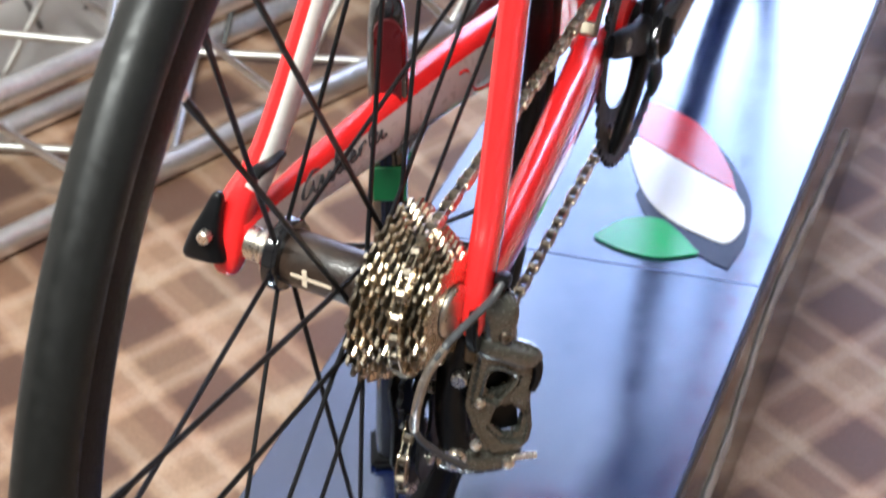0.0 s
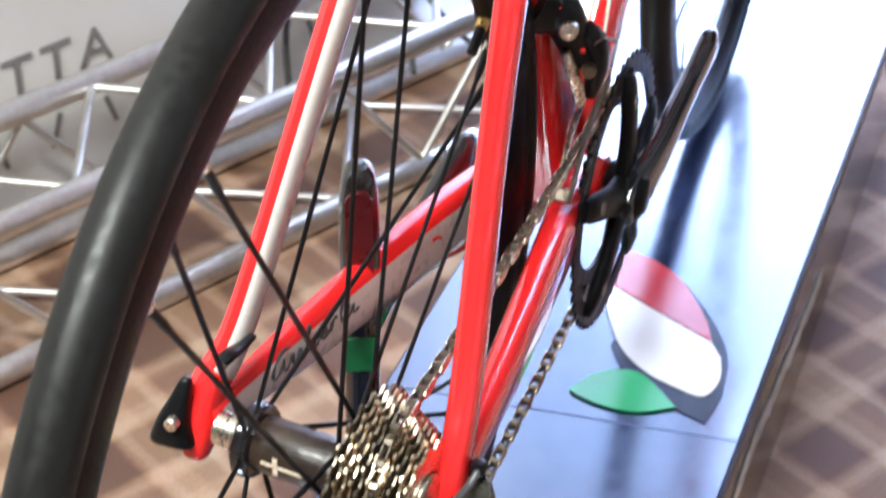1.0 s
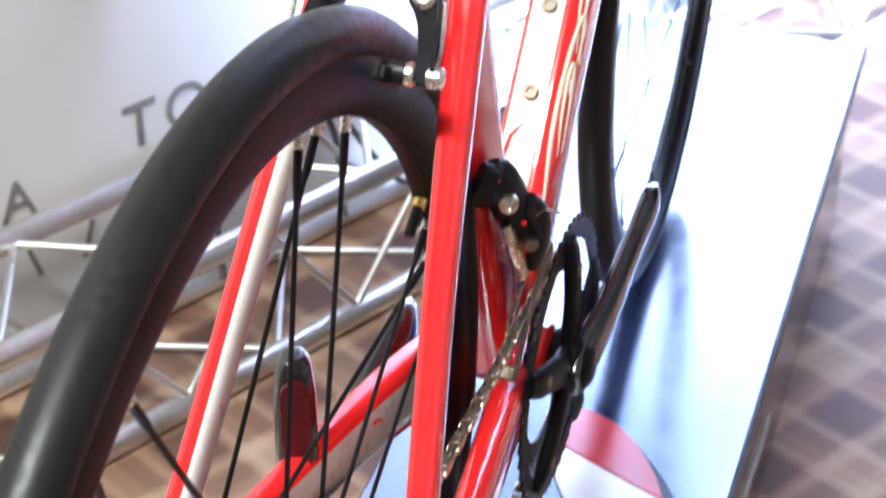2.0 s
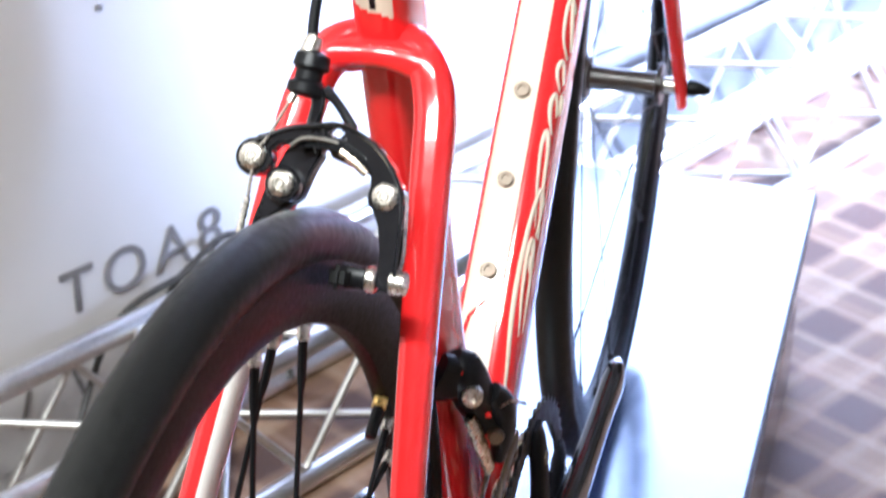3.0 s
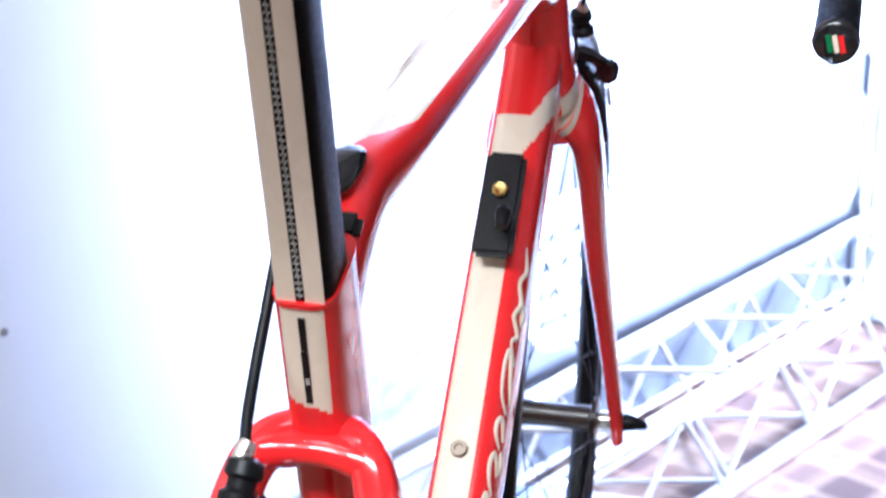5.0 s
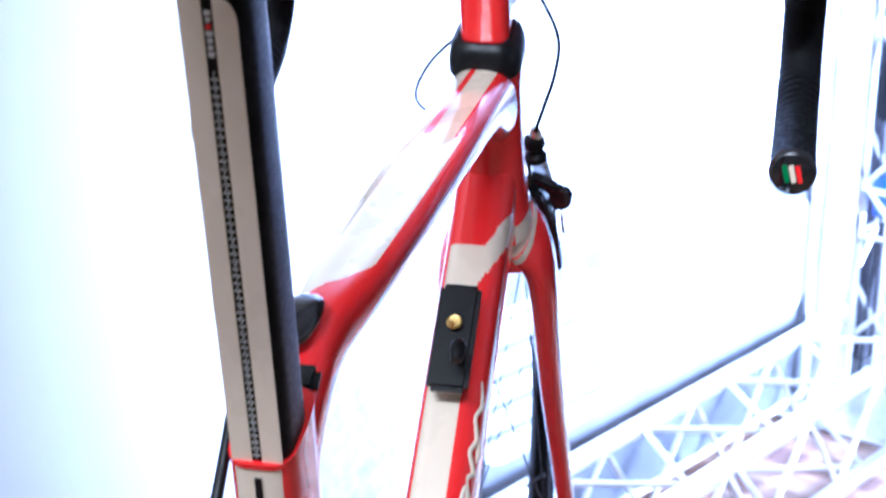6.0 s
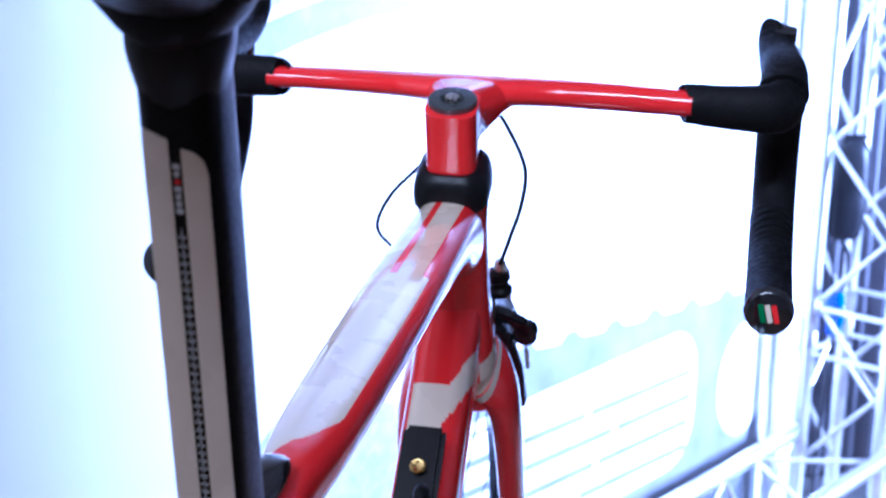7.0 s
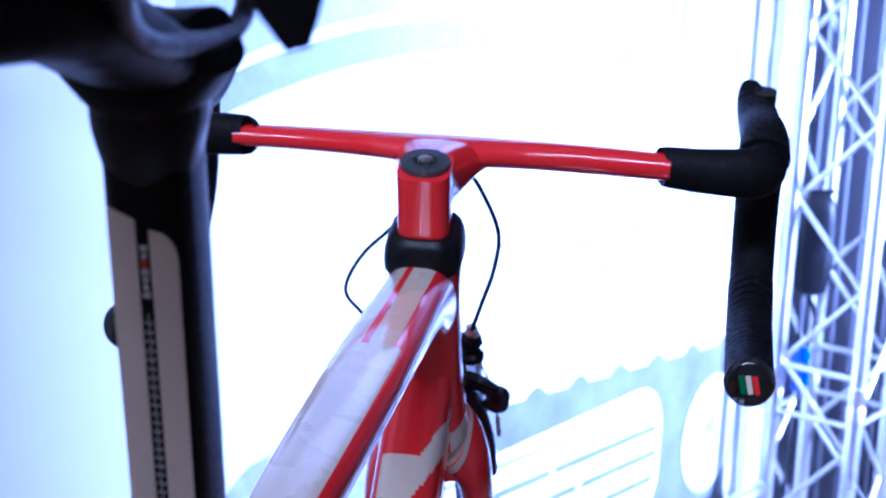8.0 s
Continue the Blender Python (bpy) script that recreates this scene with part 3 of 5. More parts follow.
hub = shader("hub_carbon", (0.026, 0.016, 0.011), 0.34, coat=0.25, var=0.7, scale=400, bump=0.4, bump_scale=700)
yawed(part("hub_shell", lathe([(0.0145, -0.018), (0.0158, -0.016), (0.0158, 0.034), (0.0145, 0.036)], (0, 0, 0), (0, 1, 0), 40), hub, rear, "woven carbon hub shell"))
yawed(part("hub_flange", lathe([(0.012, 0.034), (0.020, 0.035), (0.0215, 0.037), (0.0215, 0.043), (0.018, 0.046), (0.0125, 0.047)], (0, 0, 0), (0, 1, 0), 40), GLOSS_BLACK, rear))
yawed(part("hub_flange", lathe([(0.014, -0.0245), (0.026, -0.023), (0.0265, -0.0185), (0.024, -0.016), (0.0155, -0.015)], (0, 0, 0), (0, 1, 0), 40), GLOSS_BLACK, rear))
yawed(part("end_cap", lathe([(0.0085, 0.047), (0.0102, 0.048), (0.0102, 0.054), (0.0088, 0.055), (0.0098, 0.056), (0.0098, 0.062), (0.0085, 0.063)], (0, 0, 0), (0, 1, 0), 32), SILVER, rear, "silver hub end cap"))
yawed(part("hub_mark", block((0.0006, 0.026, 0.0018), pose(-0.01575, 0.014, 0.0015), 0), CREAM, rear))
yawed(part("hub_mark", block((0.0006, 0.003, 0.011), pose(-0.01575, 0.018, 0.0015), 0), CREAM, rear))
# skewer: lever block on one side, nut on the other
skewer = part("skewer", rod((0, 0.0775, 0), (0, 0.094, 0), 0.0085, 20), BLACK, bike, "black quick release skewer")
part("lever", tube([(-0.008, 0.0870, -0.0120, 0.0120, 0.006), (-0.007, 0.0870, -0.0085, 0.0130, 0.008), (-0.006, 0.0860, 0.003, 0.0095, 0.008), (-0.003, 0.0830, 0.016, 0.0060, 0.006), (0.000, 0.0800, 0.028, 0.0035, 0.004), (0.001, 0.0792, 0.031, 0.0015, 0.002)], 24, 20, 3.0, SIDE_DIR), BLACK, skewer)
part("lever_bolt", rod((-0.012, 0.0826, 0.0090), (-0.0175, 0.0826, 0.0095), 0.0040, 14), SILVER, skewer)
part("front_hub", lathe([(0.010, -0.036), (0.019, -0.035), (0.019, -0.031), (0.0115, -0.029), (0.0105, 0.0), (0.0115, 0.029), (0.019, 0.031), (0.019, 0.035), (0.010, 0.036)], FRONT, (0, 1, 0), 40), hub, front)
part("front_end_cap", rod(FRONT + Vector((0, -0.036, 0)), FRONT + Vector((0, -0.048, 0)), 0.0075, 20), SILVER, front)
part("front_skewer", tube([(*(FRONT + Vector((0, -0.058, 0))), 0.008, 0.008), (*(FRONT + Vector((0, -0.066, 0))), 0.007, 0.007), (*(FRONT + Vector((0, -0.078, -0.001))), 0.003, 0.003)], 8, 14, 2, (0, 0, 1)), BLACK, bike)

# ---- drive train ----


def gear(teeth, radius, inner, thick, y, centre, depth=0.0042):
    """A toothed ring standing in the x, z plane."""
    out = []
    for k in range(teeth):
        a = 2 * math.pi * k / teeth
        w = 2 * math.pi / teeth
        for f, r in ((0.0, radius - depth), (0.22, radius - depth * 0.9), (0.40, radius), (0.60, radius), (0.78, radius - depth * 0.9)):
            out.append((r * math.cos(a + f * w), r * math.sin(a + f * w)))
    bm = bm_new()
    n = len(out)
    inn = [(inner * math.cos(2 * math.pi * k / n), inner * math.sin(2 * math.pi * k / n)) for k in range(n)]
    rows = []
    for loop, dy in ((inn, -thick / 2), (out, -thick / 2), (out, thick / 2), (inn, thick / 2)):
        rows.append([bm.verts.new((centre[0] + px, y + dy, centre[2] + pz)) for px, pz in loop])
    for i in range(4):
        for k in range(n):
            bm.faces.new((rows[i][k], rows[i][(k + 1) % n], rows[(i + 1) % 4][(k + 1) % n], rows[(i + 1) % 4][k]))
    return bm


cassette = part("cassette", lathe([(0.016, -0.022), (0.0165, -0.024), (0.0165, -0.063), (0.016, -0.064)], (0, 0, 0), (0, 1, 0), 32), DARK_STEEL, bike, "polished steel eleven speed cassette")
COGS = (25, 24, 23, 22, 21, 20, 19, 18, 17, 16, 15)
for k, teeth in enumerate(COGS):
    r = teeth * 0.0127 / (2 * math.pi)
    part("sprocket", gear(teeth, r + 0.0026, max(r - 0.014, 0.015), 0.0017, -0.0285 - 0.0035 * k, (0, 0, 0)), STEEL if k % 4 else DARK_STEEL, cassette)
part("lockring", lathe([(0.011, -0.0630), (0.0152, -0.0645), (0.0152, -0.0660), (0.0138, -0.0670), (0.0115, -0.0670)], (0, 0, 0), (0, 1, 0), 40), shader("grey_steel", (0.62, 0.58, 0.50), 0.3, metal=1.0), cassette, "bright steel lockring")
cassette.matrix_local = YAW_HUB

# crankset
crank = part("crankset", lathe([(0.013, -0.042), (0.021, -0.045), (0.023, -0.052), (0.023, -0.060), (0.018, -0.070), (0.012, -0.074)], BB, (0, 1, 0), 36), CARBON, bike, "black carbon crankset")
part("outer_chainring", gear(50, 0.1025, 0.0850, 0.0022, -0.0495, BB), BLACK, crank, "black fifty tooth chainring")
part("inner_chainring", gear(36, 0.0755, 0.0600, 0.0020, -0.0410, BB), BLACK, crank)
for a in (13, 85, 157, 229, 301):
    d = Vector((math.cos(radians(a)), 0, math.sin(radians(a))))
    part("spider_arm", tube([(*(BB + d * 0.012 + Vector((0, -0.056, 0))), 0.0065, 0.017), (*(BB + d * 0.045 + Vector((0, -0.056, 0))), 0.0055, 0.012), (*(BB + d * 0.078 + Vector((0, -0.0535, 0))), 0.005, 0.0105),
                             (*(BB + d * 0.093 + Vector((0, -0.0515, 0))), 0.003, 0.008)], 16, 16, 2.6, SIDE_DIR), CARBON, crank)
    part("chainring_bolt", rod(BB + d * 0.071 + Vector((0, -0.060, 0)), BB + d * 0.071 + Vector((0, -0.052, 0)), 0.005, 14), DARK_STEEL if a != 13 else SILVER, crank)
ARM = Vector((math.cos(radians(13)), 0, math.sin(radians(13))))


def crank_arm(sgn, d):
    y0 = 0.0645 * sgn
    return tube([(*(BB - d * 0.020 + Vector((0, y0, 0))), 0.004, 0.012), (*(BB + Vector((0, y0, 0))), 0.009, 0.020), (*(BB + d * 0.05 + Vector((0, y0 + 0.005 * sgn, 0))), 0.0085, 0.0165),
                 (*(BB + d * 0.12 + Vector((0, y0 + 0.008 * sgn, 0))), 0.0075, 0.013), (*(BB + d * 0.164 + Vector((0, y0 + 0.010 * sgn, 0))), 0.0075, 0.014), (*(BB + d * 0.180 + Vector((0, y0 + 0.010 * sgn, 0))), 0.003, 0.007)],
                32, 20, 2.7, SIDE_DIR)


part("crank_arm", crank_arm(-1, ARM), GLOSS_BLACK, crank)
part("crank_arm", crank_arm(1, -ARM), GLOSS_BLACK, crank)
PE = BB - ARM * 0.1725 + Vector((0, 0.082, 0))
part("pedal_eye", lathe([(0.004, -0.012), (0.0085, -0.012), (0.0085, -0.008), (0.004, -0.008)], PE, (0, 1, 0), 20), SILVER, crank, "silver pedal eye")

# chain: a closed run round chainring, pulleys and sprocket
CH_Y = -0.0400
GUIDE, LOWER = Vector((0.006, -0.034, -0.078)), Vector((0.004, -0.0355, -0.134))


def chain_points():
    pts = []
    r5 = COGS[5] * 0.0127 / (2 * math.pi)
    y5 = -0.0285 - 0.0035 * 5
    for k in range(60):                                     # upper run
        u = k / 60
        pts.append((-0.0095 + 0.4145 * u, y5 + (CH_Y - y5) * u, r5 + (0.0028 - r5) * u - 0.003 * math.sin(math.pi * u)))
    for k in range(40):                                     # round the chainring's front
        a = radians(90 - 178 * k / 40)
        pts.append((BB.x + 0.0728 * math.cos(a), CH_Y, BB.z + 0.0728 * math.sin(a)))
    a = (BB.x - 0.004, CH_Y, BB.z - 0.0728)
    b = (LOWER.x + 0.004, LOWER.y, LOWER.z - 0.0215)
    for k in range(54):                                     # lower run
        u = k / 54
        pts.append(tuple(np.array(a) * (1 - u) + np.array(b) * u))
    for k in range(9):                                      # round the lower pulley
        w = radians(-80 - 150 * k / 9)
        pts.append((LOWER.x + 0.0215 * math.cos(w), LOWER.y, LOWER.z + 0.0215 * math.sin(w)))
    for k in range(6):                                      # between the pulleys
        u = k / 6
        pts.append((LOWER.x - 0.015 + (GUIDE.x + 0.019 - LOWER.x + 0.015) * u, -0.035, LOWER.z + 0.015 + (GUIDE.z - 0.008 - LOWER.z - 0.015) * u))
    for k in range(6):                                      # round the guide pulley's front
        w = radians(-20 + 95 * k / 6)
        pts.append((GUIDE.x + 0.0215 * math.cos(w), GUIDE.y, GUIDE.z + 0.0215 * math.sin(w)))
    for k in range(14):                                     # round the sprocket's back
        w = radians(-75 - 195 * k / 14)
        pts.append((r5 * math.cos(w) - 0.0095, y5, r5 * math.sin(w)))
    return [Vector(p) for p in pts]


def resample(pts, step):
    pts = pts + [pts[0]]
    out, left = [pts[0]], step
    for a, b in zip(pts, pts[1:]):
        L = (b - a).length
        while left <= L:
            out.append(a.lerp(b, left / L))
            left += step
        left -= L
    return out


links = resample(chain_points(), 0.0127)
chain = part("chain", wire([tuple(p) for p in links[:3]], 0.0012, 4), DARK_STEEL, bike, "oiled steel chain")
OUTER, INNER = [], []
for kind, half, wide in (("outer", 0.0040, 0.0029), ("inner", 0.0036, 0.0020)):
    bm = bm_new()
    for s in (1, -1):
        o = []
        for k in range(24):
            a = 2 * math.pi * k / 24
            o.append((0.0064 * math.cos(a) * (1.55 if abs(math.cos(a)) > 0.2 else 1.55), half * math.sin(a) * (0.78 + 0.22 * abs(math.cos(a)))))
        plate(o, 0.0009, Matrix.Translation((0, wide * s, 0)) @ Matrix.Rotation(radians(90), 4, "X"), bm=bm)
    for e in (-0.00635, 0.00635):
        rod((e, -wide - 0.0007, 0), (e, wide + 0.0007, 0), 0.0018 if kind == "outer" else 0.0036, 8, bm)
    me = bpy.data.meshes.new("link")
    bmesh.ops.recalc_face_normals(bm, faces=bm.faces[:])
    bm.to_mesh(me)
    bm.free()
    me.materials.append(DARK_STEEL if kind == "inner" else STEEL)
    (OUTER if kind == "outer" else INNER).append(me)
for k in range(len(links) - 1):
    a, b = links[k], links[k + 1]
    d = (b - a).normalized()
    s = (Vector((0, 1, 0)) - d * d.y).normalized()
    m = Matrix((d, s, d.cross(s))).transposed().to_4x4()
    ob = new("link", (OUTER if k % 2 else INNER)[0])
    ob.parent = chain
    ob.matrix_local = Matrix.Translation((a + b) / 2) @ m

# rear derailleur
RD = Matrix.Translation((0.012, -0.083, -0.060)) @ Matrix(((0.6, 0, -0.8), (-0.8, 0, -0.6), (0, 1, 0))).to_4x4()     # local x outwards, y up, z to the rear


def on_rd(bm):
    bmesh.ops.transform(bm, matrix=RD, verts=bm.verts[:])
    return bm


def screw(x, y, z, r, h):
    return on_rd(lathe([(r + 0.0006, 0), (r, h - 0.0006), (r - 0.0008, h), (r * 0.5, h), (r * 0.45, h - 0.0012), (r * 0.1, h - 0.0012)], (x, y, z), (0, 0, 1), 18))


GUNMETAL = shader("smoked_black", (0.085, 0.084, 0.070), 0.25, metal=0.5, coat=0.9, var=0.1, scale=120)
rd = part("rear_derailleur", on_rd(tube([(-0.003, 0.056, -0.004, 0.0095, 0.008), (-0.001, 0.048, -0.002, 0.0115, 0.010), (-0.001, 0.036, -0.002, 0.0108, 0.010), (0.000, 0.026, -0.003, 0.0105, 0.009)], 16, 20, 3.4, (1, 0, 0))), GUNMETAL, bike,
          "black carbon rear derailleur")
part("hanger", plate(oval(0, 0, 0.013, 0.021, 24), 0.006, side_on(0.004, -0.0735, -0.016, -10), bevel=0.001), BLACK, rd)
part("mount_bolt", screw(0.001, 0.0335, 0.0075, 0.0034, 0.003), DARK_STEEL, rd)
part("cable_boss", tube([(0.020, -0.080, 0.001, 0.004, 0.004), (0.014, -0.084, 0.008, 0.0048, 0.0048), (0.008, -0.085, 0.010, 0.004, 0.004)], 8, 12), BLACK, rd)
link_o = [(-0.0126, 0.0287), (0.0020, 0.0215), (0.0158, 0.0128), (0.0210, 0.0070), (0.0205, -0.0088), (0.0192, -0.0217), (0.0212, -0.0447), (0.0195, -0.0555), (0.0145, -0.0614), (-0.0059, -0.0606), (-0.0137, -0.0403), (-0.0195, -0.0183), (-0.0152, 0.0124)]
link_holes = [[(-0.0056, 0.0075), (0.0095, -0.0022), (0.0080, -0.0060), (-0.0017, -0.0165), (-0.0095, -0.0102)], [(-0.0015, -0.0246), (0.0051, -0.0215), (0.0110, -0.0270), (0.0157, -0.0343), (0.0128, -0.0510), (0.0042, -0.0486), (-0.0047, -0.0359)]]
part("outer_link", on_rd(plate(link_o, 0.012, Matrix.Translation((0, 0, -0.001)), link_holes, 0.0032)), GUNMETAL, rd, "hollow black outer link plate")
part("upper_shell", on_rd(tube([(-0.0125, 0.0285, 0.000, 0.0035, 0.005), (-0.0085, 0.0255, 0.002, 0.0065, 0.0072), (0.0040, 0.0195, 0.003, 0.0072, 0.0080), (0.0165, 0.0110, 0.002, 0.0070, 0.0078), (0.0225, 0.0065, 0.000, 0.0040, 0.0050)], 24, 18, 2.4, (0, 0, 1))), GUNMETAL, rd)
part("link_floor", on_rd(plate([(-0.010, 0.010), (0.012, 0.000), (0.015, -0.05), (-0.004, -0.05), (-0.012, -0.012)], 0.003, Matrix.Translation((0, 0, -0.007)))), BLACK, rd)
part("link_rib", on_rd(tube([(-0.011, -0.010, 0.0045, 0.0012, 0.0012), (-0.006, 0.0095, 0.0052, 0.0016, 0.0014), (0.010, -0.0005, 0.0052, 0.0014, 0.0014), (-0.001, -0.0185, 0.0050, 0.0014, 0.0012)], 20, 8)), GUNMETAL, rd)
part("link_ear", on_rd(tube([(0.018, 0.010, 0.0, 0.004, 0.006), (0.0225, 0.004, 0.0, 0.0035, 0.006), (0.0225, -0.008, -0.001, 0.003, 0.006), (0.020, -0.016, -0.001, 0.003, 0.005)], 12, 12, 2.6, (1, 0, 0))), BLACK, rd)
part("inner_link", on_rd(tube([(-0.016, 0.028, -0.010, 0.006, 0.009), (-0.022, 0.004, -0.012, 0.0075, 0.011), (-0.024, -0.026, -0.013, 0.008, 0.011), (-0.022, -0.056, -0.012, 0.009, 0.011), (-0.014, -0.072, -0.010, 0.008, 0.010)], 24, 16, 3, (1, 0, 0))), BLACK, rd)
part("knuckle", on_rd(tube([(-0.030, -0.064, -0.012, 0.010, 0.010), (-0.012, -0.068, -0.008, 0.011, 0.011), (0.006, -0.068, -0.005, 0.009, 0.009), (0.016, -0.064, -0.004, 0.004, 0.005)], 20, 18, 2.8, (0, 1, 0))), GUNMETAL, rd)
for x, y, r in ((-0.0118, -0.0155, 0.0030), (-0.0136, -0.0485, 0.0030)):
    part("pivot", screw(x, y, 0.004, r, 0.0032), SILVER, rd)
part("cable_clamp", on_rd(lathe([(0.0070, 0), (0.0074, 0.001), (0.0070, 0.003), (0.0050, 0.0032), (0.0048, 0.008), (0.0042, 0.0088), (0.002, 0.0088), (0.0018, 0.007)], (-0.0237, -0.0615, -0.003), (-0.4, 0, 1), 20)), SILVER, rd, "silver cable clamp bolt")
part("limit_screw", screw(0.0064, -0.0685, 0.003, 0.0036, 0.004), SILVER, rd)
part("tension_screw", on_rd(rod((0.010, -0.0668, 0.002), (0.0245, -0.0680, 0.003), 0.0021, 12)), SILVER, rd)
part("adjuster", on_rd(rod((-0.0200, 0.0024, -0.004), (-0.0245, 0.0022, 0.004), 0.0048, 14)), SILVER, rd)
part("adjuster_cap", on_rd(rod((-0.0157, 0.024, -0.002), (-0.0170, 0.014, 0.001), 0.0036, 12)), DARK_STEEL, rd)
cage_o = [(-0.012, 0.074), (0.006, 0.076), (0.016, 0.064), (0.012, 0.030), (0.018, 0.004), (0.008, -0.014), (-0.010, -0.012), (-0.018, 0.006), (-0.014, 0.036), (-0.020, 0.066)]
for y in (-0.0435, -0.0275):
    part("cage_plate", plate(cage_o, 0.0022, side_on(LOWER.x, y, LOWER.z, 0), [oval(-0.002, 0.034, 0.006, 0.014, 16)], 0.0006), BLACK, rd)
for c in (GUIDE, LOWER):
    part("pulley", gear(11, 0.0232, 0.006, 0.003, c.y, (c.x, 0, c.z), 0.004), BLACK, rd)
    part("pulley_bolt", rod((c.x, -0.047, c.z), (c.x, -0.040, c.z), 0.0042, 14), SILVER, rd)
part("shift_cable", wire([(0.024, -0.082, -0.002), (0.012, -0.0851, 0.0093), (0.0, -0.0821, 0.0037), (-0.020, -0.0767, 0.0020), (-0.033, -0.0720, -0.0009), (-0.040, -0.0705, -0.0020), (-0.048, -0.0635, -0.0173), (-0.050, -0.0587, -0.0398),
                          (-0.046, -0.0554, -0.0614), (-0.030, -0.060, -0.090), (-0.010, -0.072, -0.118)], 0.0023, 50, 10), shader("grey_cable", (0.05, 0.052, 0.056), 0.35), rd, "grey shift cable housing")
part("cable_sleeve", wire([(-0.0400, -0.0705, -0.0020), (-0.0480, -0.0635, -0.0173), (-0.0500, -0.0587, -0.0398), (-0.0460, -0.0554, -0.0614)], 0.0027, 24, 10), shader("braided_steel", (0.42, 0.40, 0.36), 0.35, metal=0.9, var=0.6, scale=420), rd, "braided steel cable sleeve")

# front derailleur
fd = part("front_derailleur", tube([(0.326, -0.020, 0.122, 0.006, 0.006), (0.328, -0.024, 0.114, 0.011, 0.012), (0.334, -0.028, 0.098, 0.012, 0.013), (0.342, -0.032, 0.080, 0.010, 0.012), (0.348, -0.036, 0.066, 0.009, 0.010)], 20, 20, 2.6, SIDE_DIR), BLACK, bike,
          "black front derailleur with steel cage")
part("clamp_arm", tube([(0.318, -0.012, 0.112, 0.008, 0.016), (0.322, -0.020, 0.108, 0.007, 0.015), (0.324, -0.028, 0.104, 0.004, 0.010)], 10, 16, 3, (1, 0, 0)), BLACK, fd)
part("body_arm", tube([(0.340, -0.040, 0.092, 0.005, 0.007), (0.350, -0.044, 0.074, 0.0075, 0.011), (0.352, -0.044, 0.054, 0.0070, 0.011), (0.350, -0.042, 0.038, 0.004, 0.006)], 18, 16, 2.6, SIDE_DIR), BLACK, fd)
part("link_arm", tube([(0.326, -0.030, 0.082, 0.003, 0.005), (0.330, -0.036, 0.062, 0.0035, 0.006), (0.336, -0.040, 0.040, 0.003, 0.005)], 12, 12, 2.6, SIDE_DIR), STEEL, fd)
part("clamp_bolt", lathe([(0.0062, -0.002), (0.0066, 0.003), (0.0058, 0.0065), (0.0036, 0.0068), (0.003, 0.0045), (0.0006, 0.0045)], (0.3215, -0.0325, 0.101), (-0.9, -0.35, 0.2), 18), SILVER, fd, "silver clamp bolt")
part("cable_bolt", lathe([(0.0050, -0.002), (0.0052, 0.002), (0.0040, 0.0045), (0.002, 0.0045)], (0.334, -0.044, 0.066), (-0.9, -0.4, 0.1), 16), DARK_STEEL, fd)
part("red_mark", block((0.002, 0.005, 0.004), pose(0.3185, -0.026, 0.1155, 0, -20, 0), 0.0005, 1), RED, fd)
part("red_mark", block((0.002, 0.004, 0.004), pose(0.332, -0.040, 0.081, 0, -20, 0), 0.0005, 1), RED, fd)
part("pinch_wire", wire([(0.338, -0.046, 0.084), (0.334, -0.054, 0.092), (0.336, -0.062, 0.090)], 0.0009, 8, 6), SILVER, fd)
for y, w, mt in ((-0.0365, 0.0085, STEEL), (-0.0470, 0.0090, DARK_STEEL)):
    part("cage_plate", tube([(0.296, y, -0.010, 0.0009, w * 0.5), (0.308, y, 0.002, 0.0009, w * 0.6), (0.325, y, 0.017, 0.0009, w * 0.7), (0.352, y, 0.031, 0.0009, w * 0.8), (0.380, y, 0.036, 0.0009, w * 0.6)], 20, 8, 4, SIDE_DIR), mt, fd)
part("cage_tail", block((0.006, 0.0125, 0.010), pose(0.298, -0.0417, -0.009, 0, 40, 0), 0.0015, 1), DARK_STEEL, fd)

# ---- rim brakes ----


